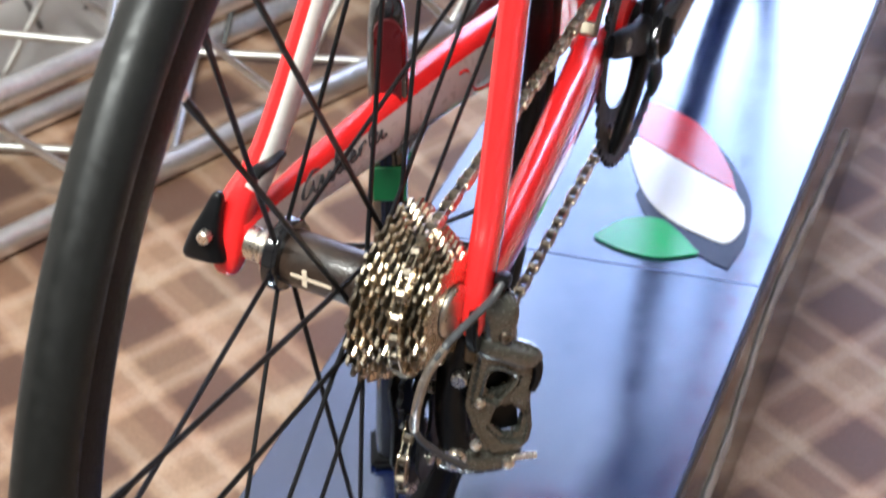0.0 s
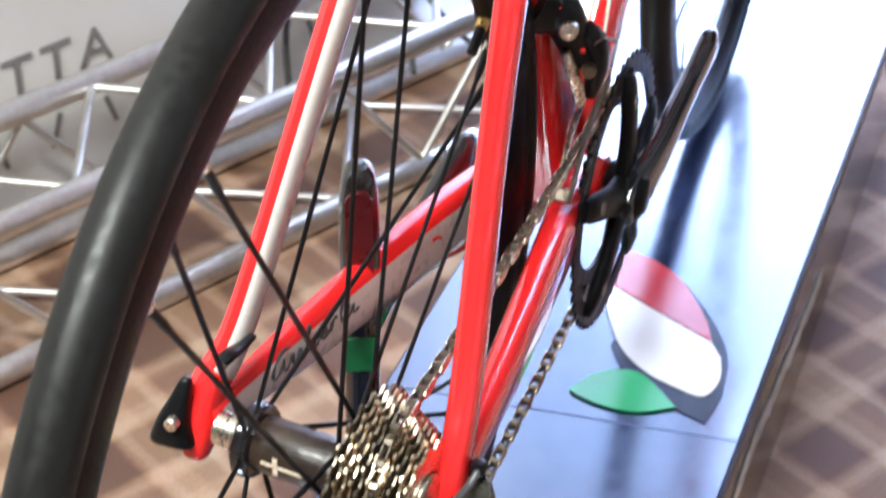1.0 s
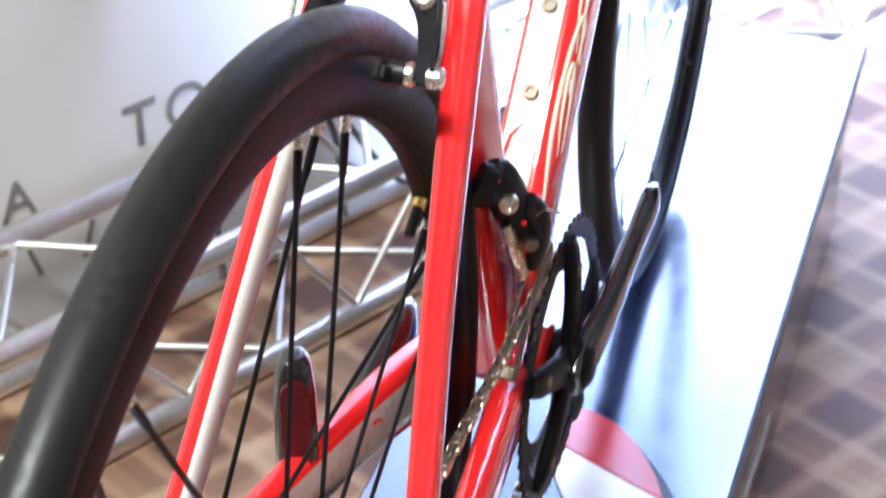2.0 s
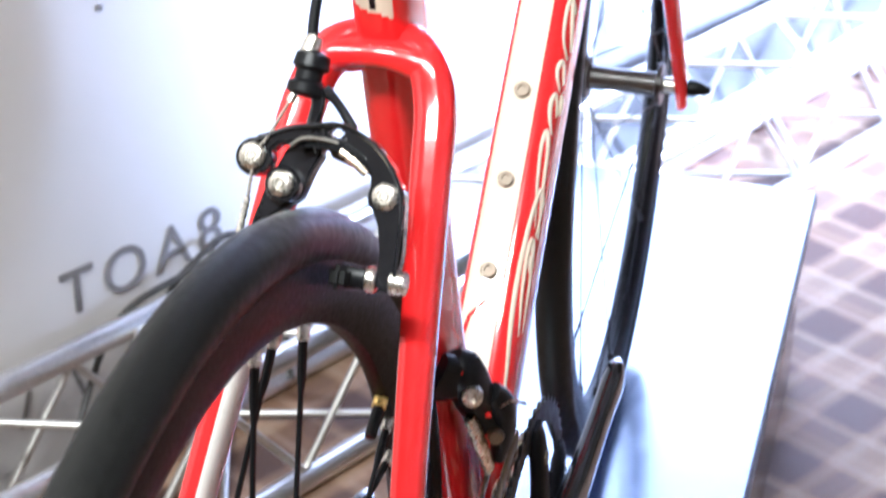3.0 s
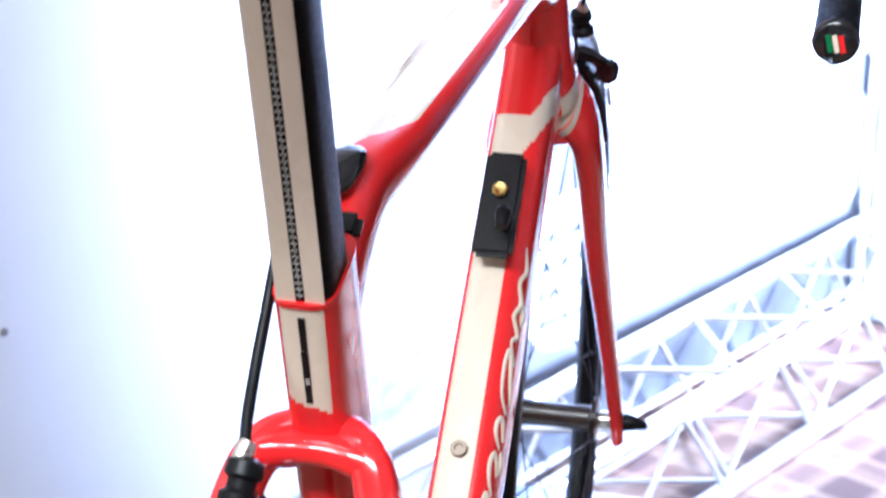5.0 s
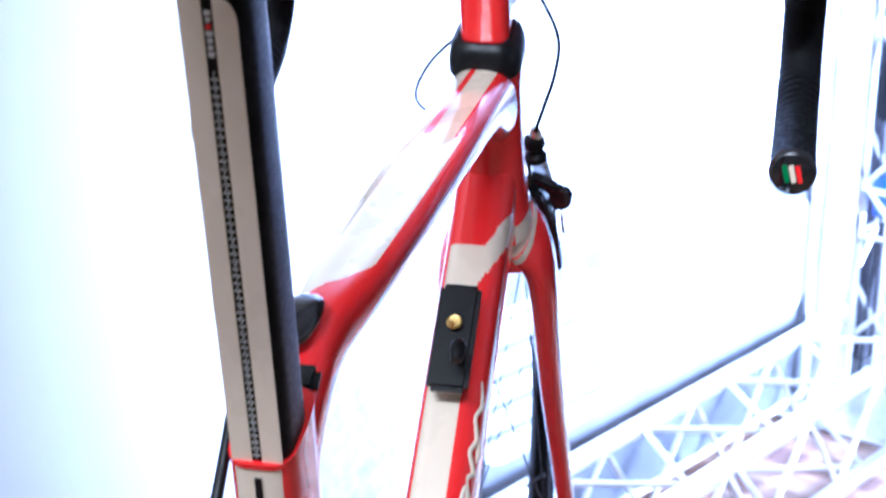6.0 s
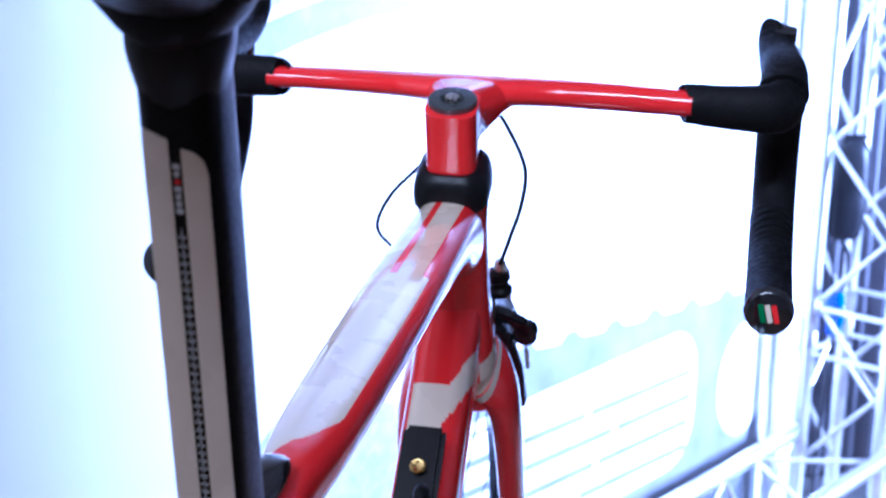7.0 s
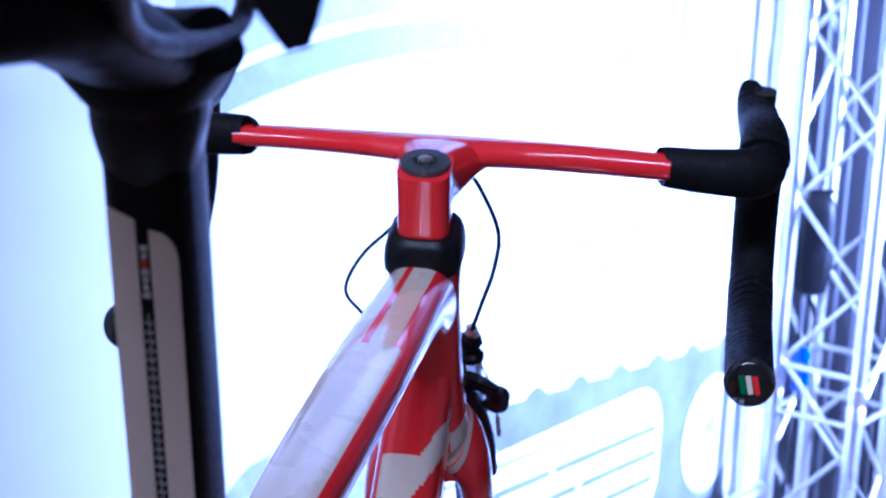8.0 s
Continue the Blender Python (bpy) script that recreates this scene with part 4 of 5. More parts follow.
def caliper(name, m, label, reach=0.045):
    """Dual pivot caliper: built in a frame whose x runs to its left as seen from behind, y up, z towards the viewer."""
    def piece(nm, bm, mt, under, text=""):
        bmesh.ops.scale(bm, vec=(-1, 1, 1), verts=bm.verts[:])
        return part(nm, bm, mt, under, text)

    arch = [(0.0396, 0.0193), (0.0338, 0.0237), (0.0216, 0.0290), (0.0091, 0.0322), (-0.0060, 0.0341), (-0.0223, 0.0270), (-0.0328, 0.0161), (-0.0398, 0.0), (-0.0415, -0.0211), (-0.0400, -0.0400), (-0.0310, -0.0400),
            (-0.0310, -0.0227), (-0.0285, -0.0109), (-0.0241, -0.0021), (-0.0220, 0.0110), (-0.0180, 0.0175), (-0.0077, 0.0222), (0.0078, 0.0228), (0.0230, 0.0208), (0.0310, 0.0130), (0.0385, 0.0100)]
    slots = [[(0.0012, 0.0308), (-0.0066, 0.0310), (-0.0072, 0.0272), (0.0002, 0.0268)], [(0.0072, 0.0280), (0.0048, 0.0286), (0.0044, 0.0258), (0.0068, 0.0254)]]
    c = piece(name, plate(arch, 0.010, Matrix.Translation((0, 0, 0.003)), slots, 0.0014), GLOSS_BLACK, bike, label)
    piece("second_arm", plate([(0.0218, 0.0200), (0.0290, 0.0034), (0.0335, -0.0143), (0.0370, -0.0440), (0.0280, -0.0440), (0.0240, -0.0120), (0.0120, -0.0020), (0.0080, 0.0111), (0.0038, 0.0200), (0.0120, 0.0250)], 0.010,
                              Matrix.Translation((0, 0, -0.005)), [], 0.0014), GLOSS_BLACK, c)
    piece("tower", tube([(0.006, 0.020, -0.004, 0.0045, 0.004), (0.0110, 0.031, -0.003, 0.0036, 0.0036), (0.0100, 0.043, -0.001, 0.0034, 0.0034), (0.0130, 0.050, 0.0, 0.0050, 0.0045)], 16, 14, 2.6), GLOSS_BLACK, c)
    piece("strut", tube([(-0.0085, 0.032, -0.002, 0.0022, 0.0026), (0.000, 0.0425, -0.001, 0.0022, 0.0024), (0.0075, 0.049, 0.0, 0.0030, 0.003)], 10, 10), GLOSS_BLACK, c)
    piece("bridge_plate", plate([(0.0050, 0.0260), (-0.0080, 0.0250), (-0.0190, 0.0190), (-0.0225, 0.0110), (-0.0080, 0.0155), (0.0, 0.0180)], 0.006, Matrix.Translation((0, 0, -0.004)), [], 0.001), DARK_STEEL, c)
    piece("outer_rib", tube([(0.0380, 0.0185, 0.0082, 0.0010, 0.0010), (0.0216, 0.0276, 0.0088, 0.0014, 0.0012), (0.0080, 0.0308, 0.0090, 0.0014, 0.0012), (-0.0060, 0.0326, 0.0090, 0.0014, 0.0012), (-0.0215, 0.0258, 0.0090, 0.0014, 0.0012), (-0.0318, 0.0152, 0.0088, 0.0014, 0.0012), (-0.0385, 0.0, 0.0086, 0.0014, 0.0012), (-0.0400, -0.034, 0.0082, 0.0010, 0.0010)], 48, 10), GLOSS_BLACK, c)
    piece("inner_web", plate([(0.0165, 0.0235), (0.0060, 0.0256), (-0.0085, 0.0250), (-0.0185, 0.0195), (-0.0205, 0.0150), (-0.0150, 0.0168), (-0.0050, 0.0205), (0.0070, 0.0212), (0.0150, 0.0205)], 0.004, Matrix.Translation((0, 0, 0.0080)), [], 0.0012), CARBON, c)
    # highlight on the black arm, drawn as a pale steel strip
    piece("arm_highlight", tube([(0.0165, 0.0200, 0.0112, 0.0008, 0.0010), (0.0110, 0.0240, 0.0116, 0.0012, 0.0010), (0.0020, 0.0248, 0.0116, 0.0012, 0.0010), (-0.0060, 0.0240, 0.0112, 0.0008, 0.0008)], 20, 8), SATIN, c)
    piece("web_edge", tube([(-0.0070, 0.0205, 0.0100, 0.0010, 0.0018), (-0.0140, 0.0165, 0.0104, 0.0014, 0.0020), (-0.0205, 0.0115, 0.0100, 0.0010, 0.0018)], 14, 8), STEEL, c)
    for x, y, r, h in ((0.0347, 0.0138, 0.0058, 0.0115), (0.0198, 0.0029, 0.0056, 0.0095), (-0.0303, 0.0027, 0.0058, 0.0105)):
        piece("pivot_boss", lathe([(r + 0.0030, -0.002), (r + 0.0030, h - 0.0045), (r + 0.0022, h - 0.0035), (r, h - 0.0035)], (x, y, 0), (0, 0, 1), 24), GLOSS_BLACK, c)
        bolt = piece("pivot_bolt", lathe([(r + 0.0004, 0.002), (r + 0.0004, h - 0.0014), (r - 0.0008, h - 0.0003), (r * 0.62, h), (r * 0.56, h - 0.0006), (r * 0.1, h - 0.0006)], (x, y, 0), (0, 0, 1), 24), SILVER, c, "silver pivot bolt")
        piece("hex_socket", lathe([(r * 0.05, h - 0.0012), (r * 0.30, h - 0.0012), (r * 0.34, h - 0.0002), (r * 0.40, h - 0.0002), (r * 0.44, h - 0.0008)], (x, y, 0), (0, 0, 1), 6), DARK_STEEL, bolt)
    for sgn in (1, -1):
        piece("pad_holder", tube([(0.030 * sgn, -0.035, 0.002, 0.004, 0.005), (0.021 * sgn, -0.035, 0.002, 0.0045, 0.0055), (0.014 * sgn, -0.035, 0.002, 0.004, 0.006)], 8, 12, 3, (0, 0, 1)), BLACK, c)
        piece("pad_bolt", rod((reach * sgn, -0.035, 0.004), ((reach - 0.008) * sgn, -0.035, 0.004), 0.0056, 16), SILVER, c)
        piece("pad_washer", rod((0.031 * sgn, -0.035, 0.004), (0.026 * sgn, -0.035, 0.004), 0.0062, 16), SILVER, c)
        piece("brake_pad", block((0.007, 0.011, 0.045), Matrix.Translation((0.0155 * sgn, -0.036, -0.004)), 0.0025, 2), RUBBER, c)
    piece("barrel_adjuster", lathe([(0.006, 0), (0.0088, 0.002), (0.0088, 0.006), (0.0064, 0.008), (0.0064, 0.012), (0.0088, 0.014), (0.0080, 0.020), (0.004, 0.022)], (0.0165, 0.0440, 0.002), (-0.10, 1, 0), 18), BLACK, c)
    piece("ferrule", lathe([(0.0030, 0), (0.0046, 0.001), (0.0046, 0.009), (0.0034, 0.012)], (0.0178, 0.0610, 0.002), (-0.25, 1, 0), 14), SILVER, c, "silver cable ferrule")
    piece("wire_ferrule", rod((0.0196, 0.0485, 0.003), (0.0220, 0.0405, 0.005), 0.0021, 10), SILVER, c)
    piece("inner_wire", wire([(0.0190, 0.050, 0.003), (0.0217, 0.0415, 0.005), (0.0280, 0.0243, 0.009), (0.0340, 0.0140, 0.010)], 0.0008, 8, 6), SILVER, c)
    piece("wire_end", wire([(0.0335, 0.0100, 0.009), (0.0344, -0.0075, 0.009), (0.0352, -0.0200, 0.010)], 0.0009, 8, 6), SILVER, c)
    piece("wire_cap", rod((0.0343, -0.0055, 0.009), (0.0356, -0.0220, 0.010), 0.0017, 8), SILVER, c)
    c.matrix_local = m
    return c


def axes_pose(o, x, y):
    x, y = Vector(x).normalized(), Vector(y)
    z = x.cross(y).normalized()
    y = z.cross(x)
    return Matrix.Translation(o) @ Matrix((x, y, z)).transposed().to_4x4()


caliper("rear_brake", axes_pose((0.1625, -0.003, 0.3045), (0, -1, 0), (0.52, 0, 0.85)), "black rear rim brake caliper with silver bolts")
caliper("front_brake", axes_pose((0.897, -0.007, 0.328), (0, 1, 0), (-0.28, 0, 0.96)), "black front rim brake caliper", 0.034)
part("rear_brake_cable", wire([(0.1955, 0.0125, 0.3645), (0.206, 0.0150, 0.373), (0.226, 0.0170, 0.390), (0.245, 0.0175, 0.410), (0.262, 0.0172, 0.432), (0.285, 0.0174, 0.452), (0.300, 0.014, 0.458), (0.312, 0.010, 0.452)], 0.0026, 40, 10), BLACK, bike,
     "black brake cable housing")

# ---- saddle ----
saddle = part("saddle", tube([(0.018, 0, 0.736, 0.050, 0.010), (0.03, 0, 0.737, 0.064, 0.014), (0.08, 0, 0.740, 0.066, 0.016), (0.13, 0, 0.742, 0.050, 0.016), (0.19, 0, 0.740, 0.028, 0.015), (0.27, 0, 0.738, 0.021, 0.013),
                              (0.285, 0, 0.736, 0.010, 0.008)], 40, 28, 2.6, SIDE_DIR), shader("saddle_skin", (0.005, 0.005, 0.006), 0.5, spec=0.12, bump=0.2, bump_scale=500), bike, "black racing saddle on black rails")
part("rear_shell", tube([(0.030, 0.056, 0.717, 0.018, 0.013), (0.045, 0.022, 0.701, 0.020, 0.014), (0.08, -0.002, 0.698, 0.018, 0.013), (0.14, -0.002, 0.682, 0.020, 0.012), (0.172, 0.0, 0.674, 0.020, 0.010)], 16, 20, 2.4, SIDE_DIR), MATS["saddle_skin"], saddle)
part("rear_lobe", tube([(0.050, -0.064, 0.726, 0.012, 0.012), (0.050, -0.070, 0.712, 0.0075, 0.010), (0.050, -0.0735, 0.697, 0.002, 0.003)], 12, 16, 2.4), MATS["saddle_skin"], saddle)
for sgn in (1, -1):
    part("saddle_rail", wire([(0.05, 0.030 * sgn, 0.716), (0.09, 0.022 * sgn, 0.694), (0.13, 0.021 * sgn, 0.684), (0.21, 0.021 * sgn, 0.682), (0.25, 0.012 * sgn, 0.710)], 0.0036, 24, 10), BLACK, saddle)
part("rail_clamp", tube([(0.176, -0.022, 0.680, 0.016, 0.010), (0.180, 0, 0.670, 0.022, 0.018), (0.176, 0.024, 0.680, 0.016, 0.010)], 12, 20, 3, (1, 0, 0)), MATS["saddle_skin"], seatpost, "black rail clamp")
part("post_head", tube([(*lerp(SP0, SP1, 0.96), 0.0135, 0.0178), (*lerp(SP0, SP1, 1.03), 0.017, 0.020), (*lerp(SP0, SP1, 1.09), 0.016, 0.018)], 10, 24, 3, SIDE_DIR), BLACK, seatpost)

# ---- handlebar ends ----
for sgn in (1, -1):
    y = 0.208 * sgn if sgn < 0 else 0.1865
    a = 0.132 if sgn > 0 else 0.143
    part("bar_tape", tube([(0.858, a * sgn, 0.5215, 0.0128, 0.0098), (0.859, (a + 0.004) * sgn, 0.5215, 0.0138, 0.0108), (0.860, 0.170 * sgn, 0.5205, 0.0150, 0.0120), (0.864, 0.955 * y, 0.5205, 0.0168, 0.0140), (0.878, y, 0.5215, 0.0175, 0.0150),
                                  (0.915, y, 0.520, 0.0165, 0.016), (0.935, y, 0.498, 0.0155, 0.0155), (0.932, y, 0.465, 0.0152, 0.0152), (0.905, y, 0.435, 0.0150, 0.0150), (0.865, y, 0.418, 0.0150, 0.0150),
                                  (0.815, y, 0.411, 0.0150, 0.0150), (0.775, y, 0.408, 0.0152, 0.0152)], 90, 20, 2.0), TAPE, stem, "black wrapped bar tape")
    part("bar_plug", lathe([(0.0150, 0.0), (0.0162, 0.002), (0.0150, 0.006), (0.0135, 0.0072), (0.001, 0.0074)], (0.776, y, 0.408), (-1, 0, -0.07), 28), GLOSS_BLACK, stem, "black bar end plug with tricolour mark")
    for dy, mat in ((0.0042, GREEN), (0.0, CREAM), (-0.0042, RED)):
        part("plug_mark", block((0.0008, 0.0034, 0.012), pose(0.7682, y + dy, 0.4075, -14, 0, 0), 0.0002, 1), mat, stem)
    part("brake_hood", tube([(0.880, y, 0.528, 0.0175, 0.015), (0.905, y, 0.536, 0.0160, 0.016), (0.940, y - 0.002 * sgn, 0.538, 0.0145, 0.016), (0.960, y - 0.005 * sgn, 0.545, 0.0132, 0.014), (0.971, y - 0.008 * sgn, 0.554, 0.0115, 0.010),
                                    (0.974, y - 0.010 * sgn, 0.560, 0.0085, 0.0065), (0.976, y - 0.0105 * sgn, 0.5640, 0.005, 0.004), (0.9765, y - 0.0105 * sgn, 0.5655, 0.0012, 0.001)], 44, 24, 2.2, SIDE_DIR), TAPE, stem, "black rubber brake hood")
    part("lever_blade", tube([(0.962, y, 0.560, 0.008, 0.008), (0.972, y, 0.520, 0.007, 0.006), (0.968, y, 0.470, 0.0065, 0.005), (0.948, y, 0.432, 0.006, 0.0045), (0.938, y, 0.420, 0.0045, 0.003)], 24, 14, 2.5, SIDE_DIR),
         GLOSS_BLACK, stem)
    for k in range(17):                                     # overlapping turns of tape on the drops
        p = lerp_path([(0.905, y, 0.435), (0.865, y, 0.418), (0.815, y, 0.411), (0.778, y, 0.408)], 17)[k]
        part("tape_turn", lathe([(0.0149, -0.0032), (0.0156, -0.001), (0.0149, 0.0032)], tuple(p), (-1, 0.12 * sgn, -0.22 if k < 6 else -0.10), 20), TAPE, stem)

# cables from bar to frame and front brake
part("front_brake_cable", wire([(0.858, -0.014, 0.512), (0.872, -0.0235, 0.496), (0.878, -0.037, 0.466), (0.878, -0.036, 0.440), (0.877, -0.0290, 0.415), (0.8740, -0.0235, 0.396)], 0.0017, 30, 10), BLACK, bike, "black front brake cable")
part("shift_cable_loop", wire([(0.846, 0.010, 0.500), (0.850, 0.0283, 0.4718), (0.850, 0.0479, 0.4506), (0.850, 0.0584, 0.4319), (0.850, 0.0588, 0.4198), (0.848, 0.0486, 0.4100), (0.82, 0.026, 0.400)], 0.0014, 30, 10), BLACK, bike, "black shift cable loop")

# small frame fittings
for s in (0.303, 0.239, 0.175):
    p = Vector((0.405 + 0.687 * s - 0.0225, 0.003, -0.07 + 0.727 * s + 0.0215))
    part("bottle_boss", lathe([(0.0052, -0.002), (0.0056, 0.0008), (0.0050, 0.0018), (0.0030, 0.0018), (0.0026, 0.0004), (0.0006, 0.0004)], p, (-0.727, 0, 0.687), 20), shader("bronze_boss", (0.20, 0.16, 0.12), 0.45, metal=0.5, var=0.2, scale=300), bike, "bronze bottle cage boss")
DTN = Vector((-0.727, 0, 0.687))
cov = part("battery_cover", block((0.075, 0.027, 0.010), axes_pose(Vector((0.694, 0.0, 0.3015)) , (0.687, 0, 0.727), (0, 1, 0)), 0.003, 2), BLACK, bike, "black junction cover plate")
part("cover_bolt", lathe([(0.0048, 0), (0.0052, 0.0015), (0.0040, 0.0024), (0.002, 0.002), (0.0006, 0.001)], (0.6935, 0.0, 0.3125), DTN, 18), BRASS, cov, "brass cover bolt")
part("cable_port", tube([(0.674, -0.006, 0.296, 0.004, 0.004), (0.668, -0.007, 0.306, 0.0055, 0.0055), (0.658, -0.008, 0.300, 0.004, 0.004)], 8, 12), BLACK, cov)
gro = part("cable_grommet", tube([(0.300, 0.003, 0.4440, 0.0030, 0.0030), (0.306, 0.003, 0.4460, 0.0066, 0.0050), (0.318, 0.003, 0.4500, 0.0086, 0.0062), (0.330, 0.003, 0.4520, 0.0080, 0.0050), (0.337, 0.003, 0.4520, 0.0040, 0.0025)], 20, 18, 3.0, SIDE_DIR), GLOSS_BLACK, bike, "black top tube cable grommet")
part("grommet_collar", lathe([(0.0034, 0), (0.0044, 0.001), (0.0044, 0.007), (0.0034, 0.008)], (0.303, 0.009, 0.4555), (0.9, -0.35, -0.25), 16), BLACK, gro)
part("seat_wedge", block((0.014, 0.017, 0.008), pose(0.290, -0.004, 0.4320, 0, -40, 0), 0.003, 2), RUBBER, bike)
stop = part("stay_lever", tube([(0.000, 0.0585, 0.0460, 0.0028, 0.0035), (0.008, 0.0575, 0.0470, 0.0030, 0.0045), (0.020, 0.0565, 0.0435, 0.0026, 0.0034), (0.034, 0.0555, 0.0415, 0.0018, 0.0024)], 14, 12, 2.5), BLACK, bike, "small black cable stop")
part("stop_pin", rod((0.002, 0.057, 0.0455), (-0.004, 0.056, 0.0455), 0.0022, 10), SILVER, stop)

# ---- wheel stand ----
stand = thing("wheel_stand", "black plastic wheel stand with green label on the plinth", "bike stand", (0, 0, TOP))
part("stand_foot", block((0.040, 0.034, 0.008), pose(0.192, 0.058, 0.0042, 0, 0, 23), 0.003, 2), BLACK, stand)
YAW = 23
UPM = pose(0.192, 0.058, 0.008, 0, 0, YAW)


def turned(bm, m):
    bmesh.ops.transform(bm, matrix=m, verts=bm.verts[:])
    return bm


up = part("upright", turned(tube([(0, 0, 0, 0.0130, 0.016), (0, 0, 0.10, 0.0115, 0.014), (0, 0, 0.20, 0.0115, 0.014), (0, 0, 0.26, 0.0125, 0.015), (0, 0, 0.34, 0.0130, 0.015), (0, 0, 0.375, 0.0110, 0.013), (0, 0, 0.386, 0.007, 0.009), (0, 0, 0.388, 0.002, 0.003)],
                                 48, 24, 3.0, (0, 1, 0)), UPM), GLOSS_BLACK, stand)
# dark red reflection on the gloss upright, built as a flat coloured patch
part("red_reflection", turned(plate(round_rect(0, 0, 0.017, 0.070, 0.008), 0.003, Matrix.Translation((-0.0145, 0, 0.342)) @ Matrix.Rotation(radians(90), 4, "Z") @ Matrix.Rotation(radians(90), 4, "X")), UPM), DARK_RED, up, "dark red reflection patch")
part("label", turned(block((0.002, 0.022, 0.027), pose(-0.0150, 0, 0.252), 0.0006, 1), UPM), GREEN, up, "green label")

# ---- standing box truss at the banner's end ----
box_truss("standing_truss", along_truss(2.47, 0.03, 0.009), (0, 0, 1), WALL_DIR, -WALL_OUT, 2.6, 0.152, (0.142, 0.142, 0.142, 0.142), (0.05, 0.12, 0.09, 0.125), "silver aluminium box truss standing on the floor")
upright_truss = bpy.data.objects["standing_truss"]
JOINT = [along_truss(2.47 + a, 0.03 + b, 0) for a, b in ((0, 0), (0.152, 0), (0.152, 0.152), (0, 0.152))]
for i in range(4):
    for z in (0.325, 0.410):
        part("rung", rod(JOINT[i] + Vector((0, 0, z)), JOINT[(i + 1) % 4] + Vector((0, 0, z)), WIRE * 1.1, 10), ROUGH_ALU, upright_truss)
    part("sleeve", lathe([(0.0146, 0.0), (0.0163, 0.002), (0.0163, 0.028), (0.0150, 0.030), (0.0150, 0.034), (0.0163, 0.036), (0.0163, 0.062), (0.0146, 0.064)], JOINT[i] + Vector((0, 0, 0.335)), (0, 0, 1), 20), ALU, upright_truss)
pole = thing("frame_pole", "white tubular pole standing at the banner's edge", "pole", along_truss(2.395, 0.19, 0.0))
part("tube", rod((0, 0, 0), (0, 0, 2.9), 0.0135, 20), shader("white_enamel", (0.72, 0.72, 0.73), 0.3, var=0.05, scale=30), pole)
part("foot", lathe([(0.045, 0.0), (0.047, 0.003), (0.045, 0.007), (0.017, 0.009), (0.016, 0.03)], (0, 0, 0), (0, 0, 1), 28), MATS["white_enamel"], pole)
part_plate = thing("truss_base_plate", "silver steel base plate under the standing truss", "base plate")
part("plate", block((0.42, 0.42, 0.008), Matrix.Translation(along_truss(2.546, 0.106, 0.0045)) @ Matrix.Rotation(math.atan2(WALL_DIR.y, WALL_DIR.x), 4, "Z"), 0.002, 1), ROUGH_ALU, part_plate)

# power box hung inside the truss, with a blue plug and black cables
box = thing("power_box", "black power supply box hung in the truss", "power box", along_truss(2.51, 0.15, 0.622))
part("case", tube([(-0.004, 0.004, -0.090, 0.014, 0.012), (-0.004, 0.004, -0.080, 0.028, 0.022), (-0.002, 0.002, -0.02, 0.034, 0.025), (0, 0, 0.058, 0.030, 0.022), (0.002, -0.002, 0.084, 0.018, 0.012), (0.002, -0.002, 0.088, 0.008, 0.006)], 20, 20, 3, (0.13, -0.99, 0)), BLACK, box)
part("strap", block((0.05, 0.012, 0.006), pose(0, 0, 0.089, 0, 0, -80), 0.001, 1), BLACK, box)
part("hook", wire([(0, 0, 0.088), (0.004, -0.004, 0.13), (0.014, -0.006, 0.24), (0.02, -0.004, 0.36), (0.03, 0.0, 0.44)], 0.003, 16, 8), BLACK, box)
BLUE = shader("blue_plastic", (0.008, 0.04, 0.36), 0.35)
plug = thing("blue_plug", "blue plastic cable connector hanging on a black cable", "connector", along_truss(2.50, 0.15, 0.395))
part("socket", block((0.020, 0.026, 0.040), pose(0, 0, -0.018, 0, 0, -27), 0.003, 2), BLUE, plug)
part("plug_body", block((0.022, 0.030, 0.036), pose(0.003, 0.003, 0.022, 0, 3, -27), 0.004, 2), BLUE, plug)
part("latch", block((0.006, 0.018, 0.020), pose(-0.010, -0.006, 0.010, 0, 6, -27), 0.002, 1), BLUE, plug)
part("cable", wire([(0.008, -0.006, 0.036), (0.020, -0.016, 0.070), (0.020, -0.014, 0.105), (0.004, -0.002, 0.128), (0.002, 0.002, 0.138)], 0.0040, 24, 8), BLACK, plug)
part("thin_cable", wire([(-0.002, 0.004, 0.036), (-0.014, 0.010, 0.075), (-0.020, 0.014, 0.115), (-0.012, 0.008, 0.140)], 0.0024, 20, 8), BLACK, plug)
part("lower_cable", wire([(0, 0, -0.036), (-0.008, 0.004, -0.12), (-0.012, 0.010, -0.22), (-0.004, 0.012, -0.32), (0.02, 0.01, -0.376)], 0.0036, 30, 8), BLACK, plug)

# ---- curtains beyond the standing truss ----


def curtain(name, a, b, height, folds, depth, material, label):
    a, b = Vector(a), Vector(b)
    d = b - a
    n = Vector((-d.y, d.x, 0)).normalized()
    bm = bm_new()
    cols = folds * 10
    rows = []
    for z in (0.012, height * 0.4, height):
        row = []
        for k in range(cols + 1):
            u = k / cols
            w = math.sin(2 * math.pi * folds * u) + 0.35 * math.sin(2 * math.pi * folds * 0.37 * u + 1.3)
            row.append(bm.verts.new(a + d * u + n * depth * w * (1.1 - 0.15 * z / height) + Vector((0, 0, z))))
        rows.append(row)
    for r0, r1 in zip(rows, rows[1:]):
        for k in range(cols):
            bm.faces.new((r0[k], r0[k + 1], r1[k + 1], r1[k]))
    ob = part(name, bm, material)
    mod = ob.modifiers.new("thickness", "SOLIDIFY")
    mod.thickness = 0.003
    return tagged(ob, label, "curtain")


